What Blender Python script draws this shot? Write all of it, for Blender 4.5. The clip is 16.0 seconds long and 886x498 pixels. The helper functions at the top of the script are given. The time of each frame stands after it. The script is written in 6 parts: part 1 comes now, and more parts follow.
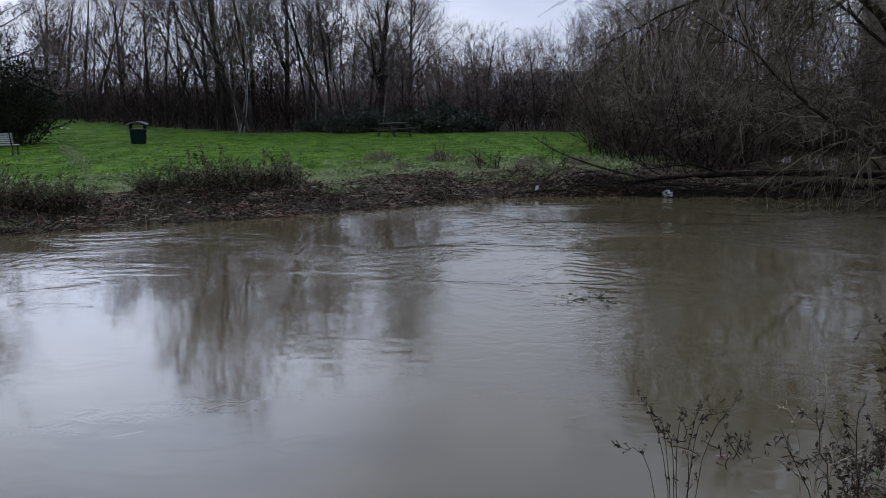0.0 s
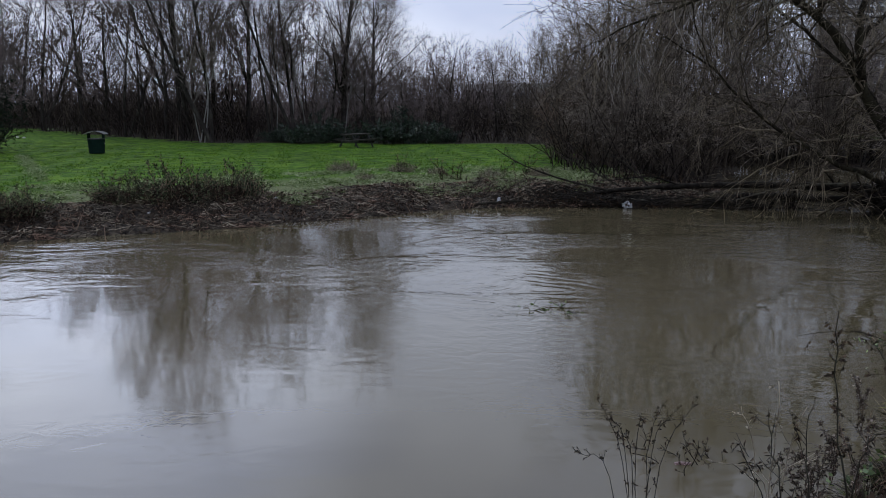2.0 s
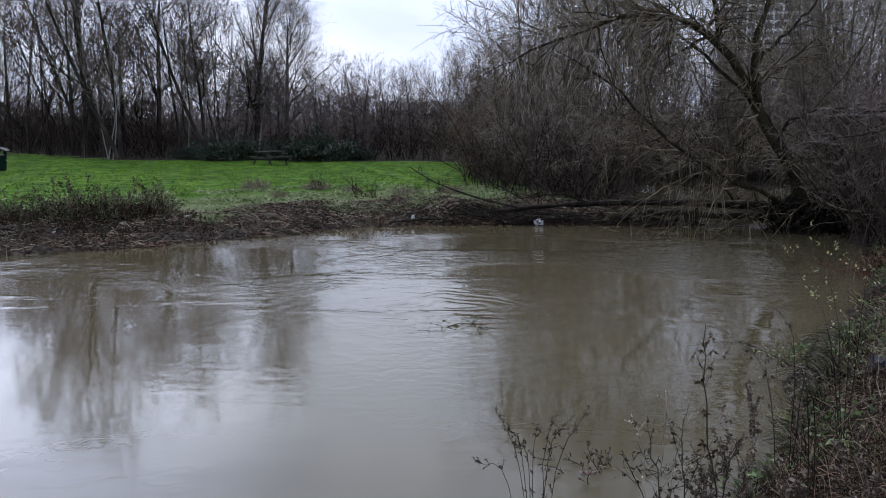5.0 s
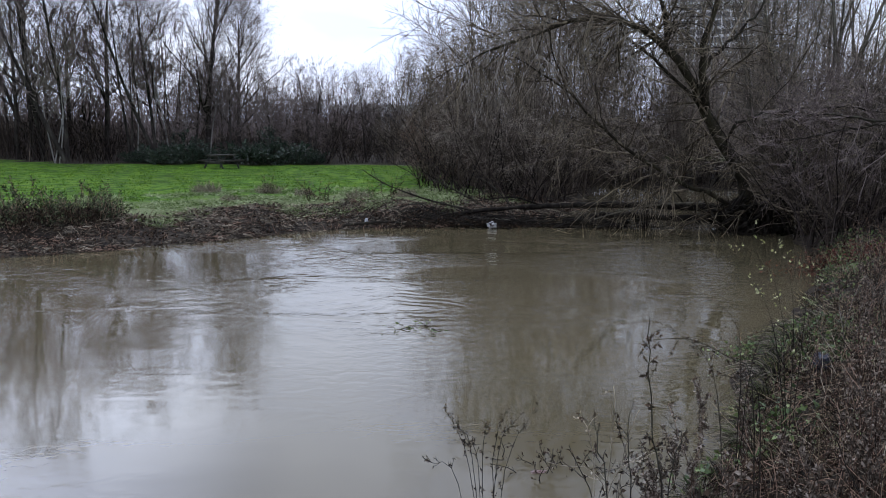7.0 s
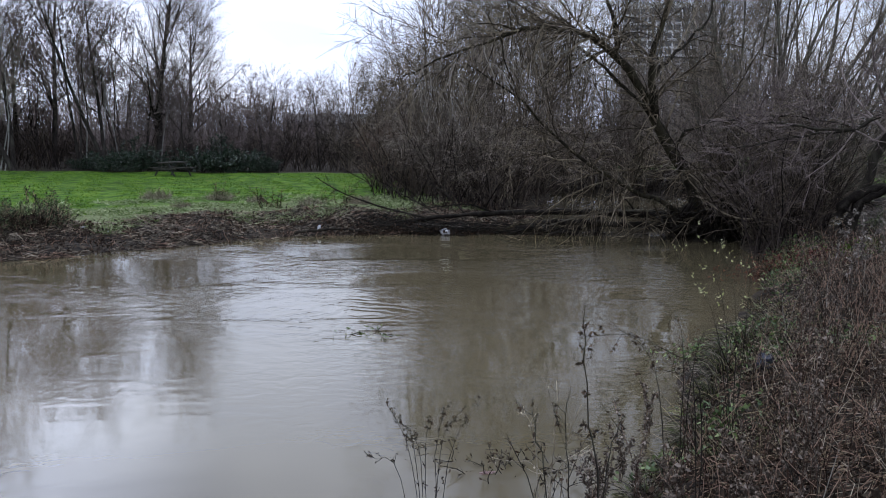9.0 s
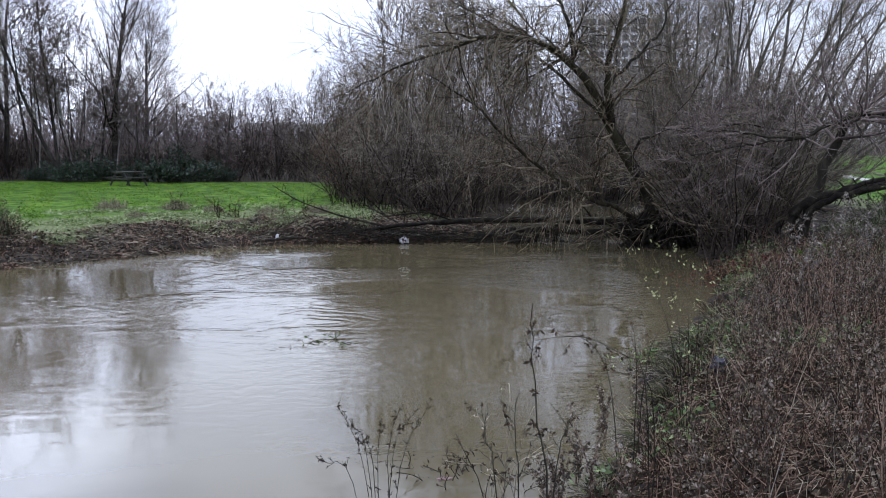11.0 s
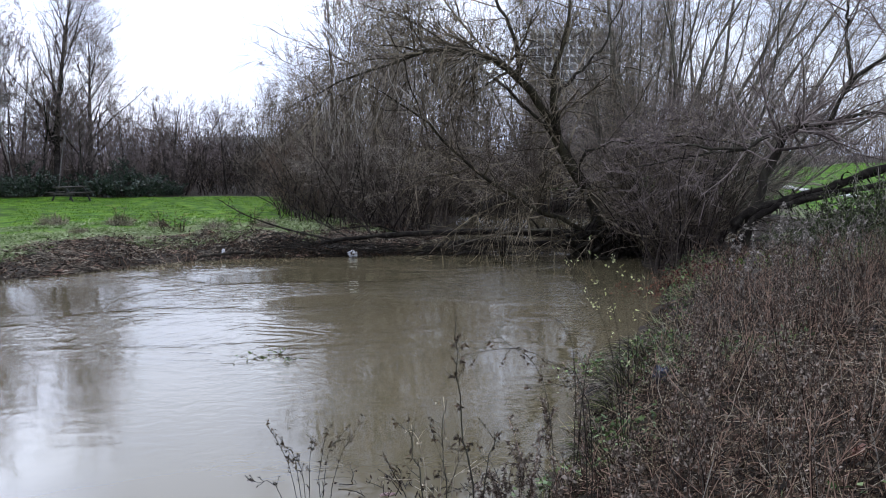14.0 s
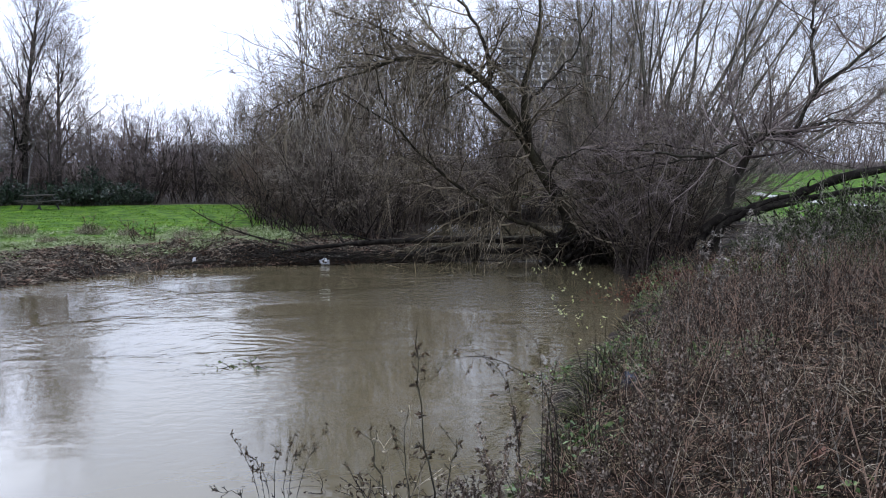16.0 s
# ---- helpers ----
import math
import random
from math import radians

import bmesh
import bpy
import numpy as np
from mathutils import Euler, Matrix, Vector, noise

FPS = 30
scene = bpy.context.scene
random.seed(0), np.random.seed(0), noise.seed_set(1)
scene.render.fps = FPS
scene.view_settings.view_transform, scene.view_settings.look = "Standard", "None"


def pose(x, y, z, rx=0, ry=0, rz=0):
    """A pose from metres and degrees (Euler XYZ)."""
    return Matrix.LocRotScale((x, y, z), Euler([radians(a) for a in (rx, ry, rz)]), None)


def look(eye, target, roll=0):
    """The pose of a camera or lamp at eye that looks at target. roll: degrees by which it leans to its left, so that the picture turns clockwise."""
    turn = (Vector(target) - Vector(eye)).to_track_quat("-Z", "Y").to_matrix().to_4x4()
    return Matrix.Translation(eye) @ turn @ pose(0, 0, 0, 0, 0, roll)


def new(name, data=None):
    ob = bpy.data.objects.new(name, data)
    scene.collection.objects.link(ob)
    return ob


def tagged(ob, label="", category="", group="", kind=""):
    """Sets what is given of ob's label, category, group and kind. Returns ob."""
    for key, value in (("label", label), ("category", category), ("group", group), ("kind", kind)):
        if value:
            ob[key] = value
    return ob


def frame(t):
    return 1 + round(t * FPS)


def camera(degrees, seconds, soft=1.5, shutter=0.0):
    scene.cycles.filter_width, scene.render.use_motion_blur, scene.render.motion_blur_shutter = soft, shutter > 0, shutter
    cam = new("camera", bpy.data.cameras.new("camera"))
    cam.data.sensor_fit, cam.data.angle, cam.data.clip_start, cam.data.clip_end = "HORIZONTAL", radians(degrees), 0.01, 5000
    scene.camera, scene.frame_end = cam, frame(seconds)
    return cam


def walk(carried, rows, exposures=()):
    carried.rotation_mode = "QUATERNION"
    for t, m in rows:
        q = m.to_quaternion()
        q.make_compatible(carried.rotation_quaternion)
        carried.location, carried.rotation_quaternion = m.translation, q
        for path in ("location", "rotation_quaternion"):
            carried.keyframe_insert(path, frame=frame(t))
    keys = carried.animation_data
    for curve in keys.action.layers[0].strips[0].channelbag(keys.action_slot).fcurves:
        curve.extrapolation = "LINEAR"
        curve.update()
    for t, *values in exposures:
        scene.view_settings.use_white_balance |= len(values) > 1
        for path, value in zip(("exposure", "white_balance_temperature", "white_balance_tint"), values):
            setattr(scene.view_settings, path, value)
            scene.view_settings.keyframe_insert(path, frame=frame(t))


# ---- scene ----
# World: x right, y away from the near bank, z up; the river's surface is z = 0.
LENS = 52.2
cam = camera(LENS, 16.0, soft=1.0)
# seconds, x, y, z, yaw to the left, pitch up, lean to the left
PATH = [
    (0.0, -0.156, 0.219, 3.033, 12.05, -9.97, -0.74),
    (0.5, -0.166, 0.223, 3.029, 11.61, -9.84, -0.61),
    (1.0, -0.160, 0.216, 3.037, 11.06, -9.71, -0.54),
    (1.5, -0.165, 0.198, 3.041, 10.37, -9.53, -0.43),
    (2.0, -0.151, 0.156, 3.041, 9.61, -9.30, -0.34),
    (2.5, -0.131, 0.089, 3.052, 8.69, -9.05, -0.22),
    (3.0, -0.104, 0.035, 3.063, 7.70, -8.83, -0.05),
    (3.5, -0.090, 0.015, 3.072, 6.76, -8.64, 0.01),
    (4.0, -0.084, 0.003, 3.077, 5.88, -8.47, 0.04),
    (6.5, -0.041, 0.014, 3.066, 2.09, -8.04, 0.10),
    (7.0, -0.036, 0.016, 3.048, 1.38, -7.98, 0.13),
    (7.5, -0.018, 0.005, 3.021, 0.70, -7.85, 0.15),
    (8.0, 0.000, 0.000, 3.000, 0.00, -7.69, 0.24),
    (8.5, 0.014, 0.006, 2.988, -0.76, -7.53, 0.35),
    (9.0, 0.027, 0.003, 2.981, -1.46, -7.38, 0.40),
    (11.5, 0.094, -0.002, 2.946, -4.52, -6.61, 0.34),
    (12.0, 0.121, 0.018, 2.947, -5.06, -6.46, 0.35),
    (12.5, 0.138, 0.044, 2.947, -5.60, -6.33, 0.31),
    (13.0, 0.151, 0.033, 2.949, -6.10, -6.20, 0.26),
    (13.5, 0.167, 0.021, 2.955, -6.55, -6.09, 0.12),
    (14.0, 0.174, 0.022, 2.948, -7.01, -5.95, 0.08),
    (14.5, 0.188, 0.013, 2.952, -7.45, -5.81, 0.02),
    (15.0, 0.189, 0.000, 2.944, -7.91, -5.69, 0.00),
    (15.5, 0.205, -0.015, 2.958, -8.30, -5.59, 0.01),
    (16.0, 0.216, -0.010, 2.957, -8.67, -5.48, -0.00),
]


def aim(x, y, z, yaw, pitch, lean):
    a, b = radians(yaw), radians(pitch)
    return look((x, y, z), (x - 10 * math.sin(a) * math.cos(b), y + 10 * math.cos(a) * math.cos(b), z + 10 * math.sin(b)), lean)


EXPOSURES = [(0, -0.72), (2.4, -0.70), (3.4, -0.45), (4.2, -0.32), (6.5, -0.03), (9.0, 0.02), (11.5, 0.42), (14.0, 0.43), (16.0, 0.43)]
walk(cam, [(t, aim(*row)) for t, *row in PATH], EXPOSURES)

# ---- light: a bright overcast sky, the sun low behind the cloud, ahead and to the left ----
SUN_TURN, SUN_UP = radians(32), radians(48)
GLOW_WAY = Vector((-math.sin(radians(31)) * math.cos(radians(14)), math.cos(radians(31)) * math.cos(radians(14)), math.sin(radians(14))))
SUN_WAY = Vector((-math.sin(SUN_TURN) * math.cos(SUN_UP), math.cos(SUN_TURN) * math.cos(SUN_UP), math.sin(SUN_UP)))
sun = new("sun", bpy.data.lights.new("sun", "SUN"))
sun.data.energy, sun.data.angle, sun.data.color = 0.5, radians(30), (1.0, 0.96, 0.90)
sun.matrix_world = look(SUN_WAY * 50, (0, 0, 0))


def build_world():
    w = bpy.data.worlds.new("overcast")
    scene.world = w
    w.use_nodes = True
    n, l = w.node_tree.nodes, w.node_tree.links
    n.clear()
    out, bg = n.new("ShaderNodeOutputWorld"), n.new("ShaderNodeBackground")
    sky = n.new("ShaderNodeTexSky")
    sky.sky_type, sky.sun_disc, sky.sun_elevation, sky.sun_rotation = "NISHITA", False, SUN_UP, -SUN_TURN
    sky.air_density, sky.dust_density = 1.0, 2.5
    co = n.new("ShaderNodeTexCoord")
    stretch = n.new("ShaderNodeMapping")
    stretch.inputs["Scale"].default_value = (1.0, 1.0, 2.6)
    l.new(co.outputs["Generated"], stretch.inputs["Vector"])
    puffs = n.new("ShaderNodeTexNoise")
    puffs.inputs["Scale"].default_value, puffs.inputs["Detail"].default_value, puffs.inputs["Roughness"].default_value = 3.2, 5, 0.5
    l.new(stretch.outputs[0], puffs.inputs["Vector"])
    tone = n.new("ShaderNodeValToRGB")
    tone.color_ramp.elements[0].position, tone.color_ramp.elements[0].color = 0.36, (8.5, 9.7, 13.2, 1)
    tone.color_ramp.elements[1].position, tone.color_ramp.elements[1].color = 0.62, (12.0, 13.1, 16.0, 1)
    l.new(puffs.outputs["Fac"], tone.inputs["Fac"])
    # a thin, bright part of the cloud
    dot = n.new("ShaderNodeVectorMath")
    dot.operation = "DOT_PRODUCT"
    dot.inputs[1].default_value = GLOW_WAY
    l.new(co.outputs["Generated"], dot.inputs[0])
    glow = n.new("ShaderNodeMapRange")
    glow.interpolation_type = "SMOOTHSTEP"
    for k, v in zip(("From Min", "From Max", "To Min", "To Max"), (0.945, 1.0, 1.0, 2.4)):
        glow.inputs[k].default_value = v
    l.new(dot.outputs["Value"], glow.inputs["Value"])
    # and the whole sky is brighter on the sun's side
    half = n.new("ShaderNodeMapRange")
    for k, v in zip(("From Min", "From Max", "To Min", "To Max"), (0.5, 0.95, 0.74, 1.28)):
        half.inputs[k].default_value = v
    l.new(dot.outputs["Value"], half.inputs["Value"])
    # thinner cloud again on the other side
    back = n.new("ShaderNodeMapRange")
    back.interpolation_type = "SMOOTHSTEP"
    for k, v in zip(("From Min", "From Max", "To Min", "To Max"), (0.1, -0.8, 1.0, 1.3)):
        back.inputs[k].default_value = v
    l.new(dot.outputs["Value"], back.inputs["Value"])
    sides = n.new("ShaderNodeMath")
    sides.operation = "MULTIPLY"
    l.new(half.outputs["Result"], sides.inputs[0]), l.new(back.outputs["Result"], sides.inputs[1])
    both = n.new("ShaderNodeMath")
    both.operation = "MULTIPLY"
    l.new(sides.outputs["Value"], both.inputs[0]), l.new(glow.outputs["Result"], both.inputs[1])
    # an overcast sky brightens towards the zenith
    level = n.new("ShaderNodeSeparateXYZ")
    l.new(co.outputs["Generated"], level.inputs[0])
    rise = n.new("ShaderNodeMapRange")
    for k, v in zip(("From Min", "From Max", "To Min", "To Max"), (0.4, 0.85, 0.96, 1.65)):
        rise.inputs[k].default_value = v
    l.new(level.outputs["Z"], rise.inputs["Value"])
    high = n.new("ShaderNodeMath")
    high.operation = "MULTIPLY"
    l.new(both.outputs["Value"], high.inputs[0]), l.new(rise.outputs["Result"], high.inputs[1])
    lit = n.new("ShaderNodeVectorMath")
    lit.operation = "SCALE"
    l.new(tone.outputs["Color"], lit.inputs[0])
    l.new(high.outputs["Value"], lit.inputs["Scale"])
    mix = n.new("ShaderNodeMix")
    mix.data_type = "RGBA"
    mix.inputs["Factor"].default_value = 0.85
    l.new(sky.outputs["Color"], mix.inputs["A"])
    l.new(lit.outputs["Vector"], mix.inputs["B"])
    l.new(mix.outputs["Result"], bg.inputs["Color"])
    bg.inputs["Strength"].default_value = 0.1
    l.new(bg.outputs[0], out.inputs["Surface"])


build_world()


# ---- materials ----
def ramp_stops(node, stops):
    els = node.color_ramp.elements
    while len(els) < len(stops):
        els.new(0.5)
    for e, (p, c) in zip(els, stops):
        e.position, e.color = p, (*c, 1)


def surface(name, stops, scale=8.0, rough=0.8, bump=0.3, fine=60.0, stretch=(1, 1, 1), island=0.0, metal=0.0, depth=0.01, coat=0.0, object_random=0.0):
    """A procedural surface: a colour ramp over coarse and fine noise, with a fine relief. island: how far pieces differ in tone."""
    m = bpy.data.materials.new(name)
    m.use_nodes = True
    n, l = m.node_tree.nodes, m.node_tree.links
    p = n["Principled BSDF"]
    p.inputs["Metallic"].default_value = metal
    p.inputs["Specular IOR Level"].default_value = 0.5 if rough < 0.6 else 0.05
    p.inputs["Coat Weight"].default_value = coat
    co = n.new("ShaderNodeTexCoord")
    mp = n.new("ShaderNodeMapping")
    mp.inputs["Scale"].default_value = stretch
    l.new(co.outputs["Object"], mp.inputs["Vector"])
    a, b = n.new("ShaderNodeTexNoise"), n.new("ShaderNodeTexNoise")
    a.inputs["Scale"].default_value, a.inputs["Detail"].default_value = scale, 4
    b.inputs["Scale"].default_value, b.inputs["Detail"].default_value = fine, 3
    l.new(mp.outputs[0], a.inputs["Vector"]), l.new(mp.outputs[0], b.inputs["Vector"])
    s = n.new("ShaderNodeMath")
    s.operation = "MULTIPLY_ADD"
    s.inputs[1].default_value = 0.45
    l.new(b.outputs["Fac"], s.inputs[0]), l.new(a.outputs["Fac"], s.inputs[2])
    tone = s
    for amount, kind in ((island, "geo"), (object_random, "ob")):
        if amount:
            g = n.new("ShaderNodeNewGeometry" if kind == "geo" else "ShaderNodeObjectInfo")
            q = n.new("ShaderNodeMath")
            q.operation, q.inputs[1].default_value = "MULTIPLY_ADD", amount
            l.new(g.outputs["Random Per Island" if kind == "geo" else "Random"], q.inputs[0])
            l.new(tone.outputs[0], q.inputs[2])
            k = n.new("ShaderNodeMath")
            k.operation, k.inputs[1].default_value = "SUBTRACT", amount / 2
            l.new(q.outputs[0], k.inputs[0])
            tone = k
    r = n.new("ShaderNodeValToRGB")
    ramp_stops(r, stops)
    l.new(tone.outputs[0], r.inputs["Fac"])
    l.new(r.outputs["Color"], p.inputs["Base Color"])
    ro = n.new("ShaderNodeMapRange")
    ro.inputs["To Min"].default_value, ro.inputs["To Max"].default_value = max(0.02, rough - 0.12), min(1, rough + 0.12)
    l.new(b.outputs["Fac"], ro.inputs["Value"])
    l.new(ro.outputs["Result"], p.inputs["Roughness"])
    if bump:
        bp = n.new("ShaderNodeBump")
        bp.inputs["Strength"].default_value, bp.inputs["Distance"].default_value = bump, depth
        l.new(s.outputs[0], bp.inputs["Height"])
        l.new(bp.outputs["Normal"], p.inputs["Normal"])
    return m


BARK = surface("dark_bark", [(0.35, (0.010, 0.008, 0.007)), (0.7, (0.032, 0.027, 0.022)), (0.95, (0.07, 0.068, 0.05))], 5, 0.9, 0.6, 40, (1, 1, 0.3), depth=0.02)
WET_WOOD = surface("wet_dark_wood", [(0.35, (0.005, 0.0045, 0.004)), (0.7, (0.016, 0.013, 0.011)), (0.98, (0.05, 0.045, 0.036))], 6, 0.7, 0.8, 45, (1, 1, 1), depth=0.03)
BARK_GREY = surface("grey_bark", [(0.35, (0.045, 0.040, 0.034)), (0.7, (0.11, 0.10, 0.083)), (0.95, (0.19, 0.18, 0.14))], 5, 0.9, 0.5, 40, (1, 1, 0.3), depth=0.02)
BARK_WOOD = surface("brown_grey_bark", [(0.35, (0.014, 0.012, 0.011)), (0.7, (0.040, 0.034, 0.031)), (0.95, (0.085, 0.078, 0.066))], 5, 0.9, 0.6, 40, (1, 1, 0.3), depth=0.02)
BARK_BIRCH = surface("birch_bark", [(0.5, (0.04, 0.036, 0.032)), (0.62, (0.20, 0.19, 0.175)), (0.95, (0.34, 0.33, 0.31))], 4, 0.7, 0.3, 30, (1, 1, 2.5))
BARK_OLIVE = surface("mossy_bark", [(0.35, (0.010, 0.0088, 0.0072)), (0.65, (0.028, 0.024, 0.018)), (0.95, (0.072, 0.066, 0.042))], 5, 0.9, 0.6, 40, (1, 1, 0.35), depth=0.02)
TWIG = surface("twig_bark", [(0.3, (0.048, 0.038, 0.036)), (0.7, (0.148, 0.118, 0.110)), (1.0, (0.29, 0.24, 0.222))], 3, 0.8, 0, 20, island=0.5)
TWIG_GREY = surface("grey_twig_bark", [(0.3, (0.066, 0.054, 0.042)), (0.7, (0.185, 0.156, 0.131)), (1.0, (0.39, 0.335, 0.283))], 3, 0.8, 0, 20, island=0.6)
# near-black brown of the undergrowth; on willow brush stems it stands in for thicket shade
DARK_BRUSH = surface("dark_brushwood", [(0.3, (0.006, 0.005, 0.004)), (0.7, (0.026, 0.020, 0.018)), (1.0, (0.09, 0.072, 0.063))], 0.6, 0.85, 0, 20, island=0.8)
TWIG_OLIVE = surface("willow_twig_bark", [(0.3, (0.020, 0.016, 0.011)), (0.7, (0.071, 0.057, 0.038)), (1.0, (0.295, 0.246, 0.18))], 3, 0.65, 0, 20, island=0.6)
TWIG_RED = surface("reddish_twig_bark", [(0.3, (0.036, 0.028, 0.022)), (0.7, (0.130, 0.105, 0.086)), (1.0, (0.32, 0.268, 0.222))], 3, 0.8, 0, 20, island=0.5)
BARK_SCRUB = surface("scrub_stem_bark", [(0.3, (0.042, 0.034, 0.027)), (0.7, (0.115, 0.094, 0.077)), (1.0, (0.22, 0.185, 0.155))], 4, 0.85, 0.3, 30, (1, 1, 0.3), island=0.5)
TWIG_RUST = surface("rust_brown_twig_bark", [(0.3, (0.034, 0.022, 0.016)), (0.7, (0.112, 0.075, 0.055)), (1.0, (0.22, 0.155, 0.12))], 3, 0.8, 0, 20, island=0.5)
# brush bark with the shade of the dense thicket's foot put into its colour
BRUSH_TWIG = surface("shade_toned_brush_bark", [(0.3, (0.012, 0.009, 0.008)), (0.7, (0.039, 0.030, 0.022)), (1.0, (0.155, 0.125, 0.097))], 3, 0.8, 0, 20, island=0.6)
PALE_TWIG = surface("pale_hanging_twig", [(0.3, (0.10, 0.088, 0.075)), (0.7, (0.27, 0.24, 0.205)), (1.0, (0.46, 0.42, 0.37))], 3, 0.6, 0, 20, island=0.7)
GREY_STRAW = surface("grey_brown_wet_straw", [(0.35, (0.010, 0.0085, 0.007)), (0.75, (0.058, 0.049, 0.038)), (1.0, (0.21, 0.185, 0.15))], 3, 0.7, 0, 30, island=1.0)
PALE_STRAW = surface("pale_straw", [(0.35, (0.06, 0.048, 0.034)), (0.75, (0.20, 0.165, 0.12)), (1.0, (0.46, 0.40, 0.31))], 6, 0.7, 0, 30, island=1.0)
# straw and dead stem: low tones deepened to stand in for shade between plants
STRAW = surface("dead_straw", [(0.42, (0.010, 0.0075, 0.005)), (0.85, (0.080, 0.061, 0.040)), (1.0, (0.32, 0.255, 0.17))], 6, 0.8, 0, 30, island=1.0)
DEAD_STEM = surface("dead_stem", [(0.40, (0.009, 0.0058, 0.0045)), (0.82, (0.072, 0.043, 0.032)), (1.0, (0.31, 0.21, 0.155))], 6, 0.85, 0, 30, island=1.0)
STEM_GREY = surface("grey_dead_stem", [(0.35, (0.022, 0.019, 0.016)), (0.75, (0.095, 0.085, 0.072)), (1.0, (0.28, 0.255, 0.22))], 6, 0.85, 0, 30, island=1.0)
SEED_FLUFF = surface("seed_fluff", [(0.35, (0.030, 0.023, 0.018)), (0.75, (0.105, 0.083, 0.066)), (1.0, (0.29, 0.245, 0.205))], 10, 0.95, 0, 60, island=0.6)
DEAD_LEAF = surface("dead_leaf", [(0.3, (0.012, 0.010, 0.009)), (0.7, (0.035, 0.026, 0.020)), (1.0, (0.09, 0.06, 0.04))], 10, 0.8, 0, 60, island=0.6)
GREEN_LEAF = surface("green_leaf", [(0.3, (0.025, 0.05, 0.012)), (0.7, (0.06, 0.11, 0.025)), (1.0, (0.15, 0.2, 0.06))], 10, 0.55, 0, 60, island=0.7)
GREY_LEAF = surface("grey_green_leaf", [(0.3, (0.02, 0.026, 0.014)), (0.7, (0.055, 0.068, 0.036)), (1.0, (0.15, 0.165, 0.10))], 10, 0.7, 0, 60, island=0.9)
PALE_LEAF = surface("pale_yellow_leaf", [(0.3, (0.2, 0.22, 0.08)), (0.7, (0.34, 0.36, 0.16)), (1.0, (0.45, 0.45, 0.25))], 10, 0.55, 0, 60, island=0.7)
LAUREL_LEAF = surface("evergreen_leaf", [(0.3, (0.010, 0.018, 0.012)), (0.7, (0.028, 0.046, 0.030)), (1.0, (0.065, 0.09, 0.06))], 10, 0.24, 0, 60, island=0.6)
YEW_LEAF = surface("dark_evergreen_needle", [(0.3, (0.006, 0.010, 0.007)), (0.7, (0.014, 0.022, 0.014)), (1.0, (0.032, 0.044, 0.028))], 10, 0.7, 0, 60, island=0.6)
GRASS_BLADE = surface("grass_blade", [(0.3, (0.030, 0.075, 0.006)), (0.65, (0.070, 0.155, 0.010)), (1.0, (0.15, 0.26, 0.03))], 3, 0.6, 0, 20, island=0.6)
PALE_GRASS = surface("flattened_pale_grass", [(0.3, (0.035, 0.065, 0.014)), (0.65, (0.17, 0.235, 0.08)), (1.0, (0.46, 0.51, 0.31))], 3, 0.7, 0, 20, island=0.7)


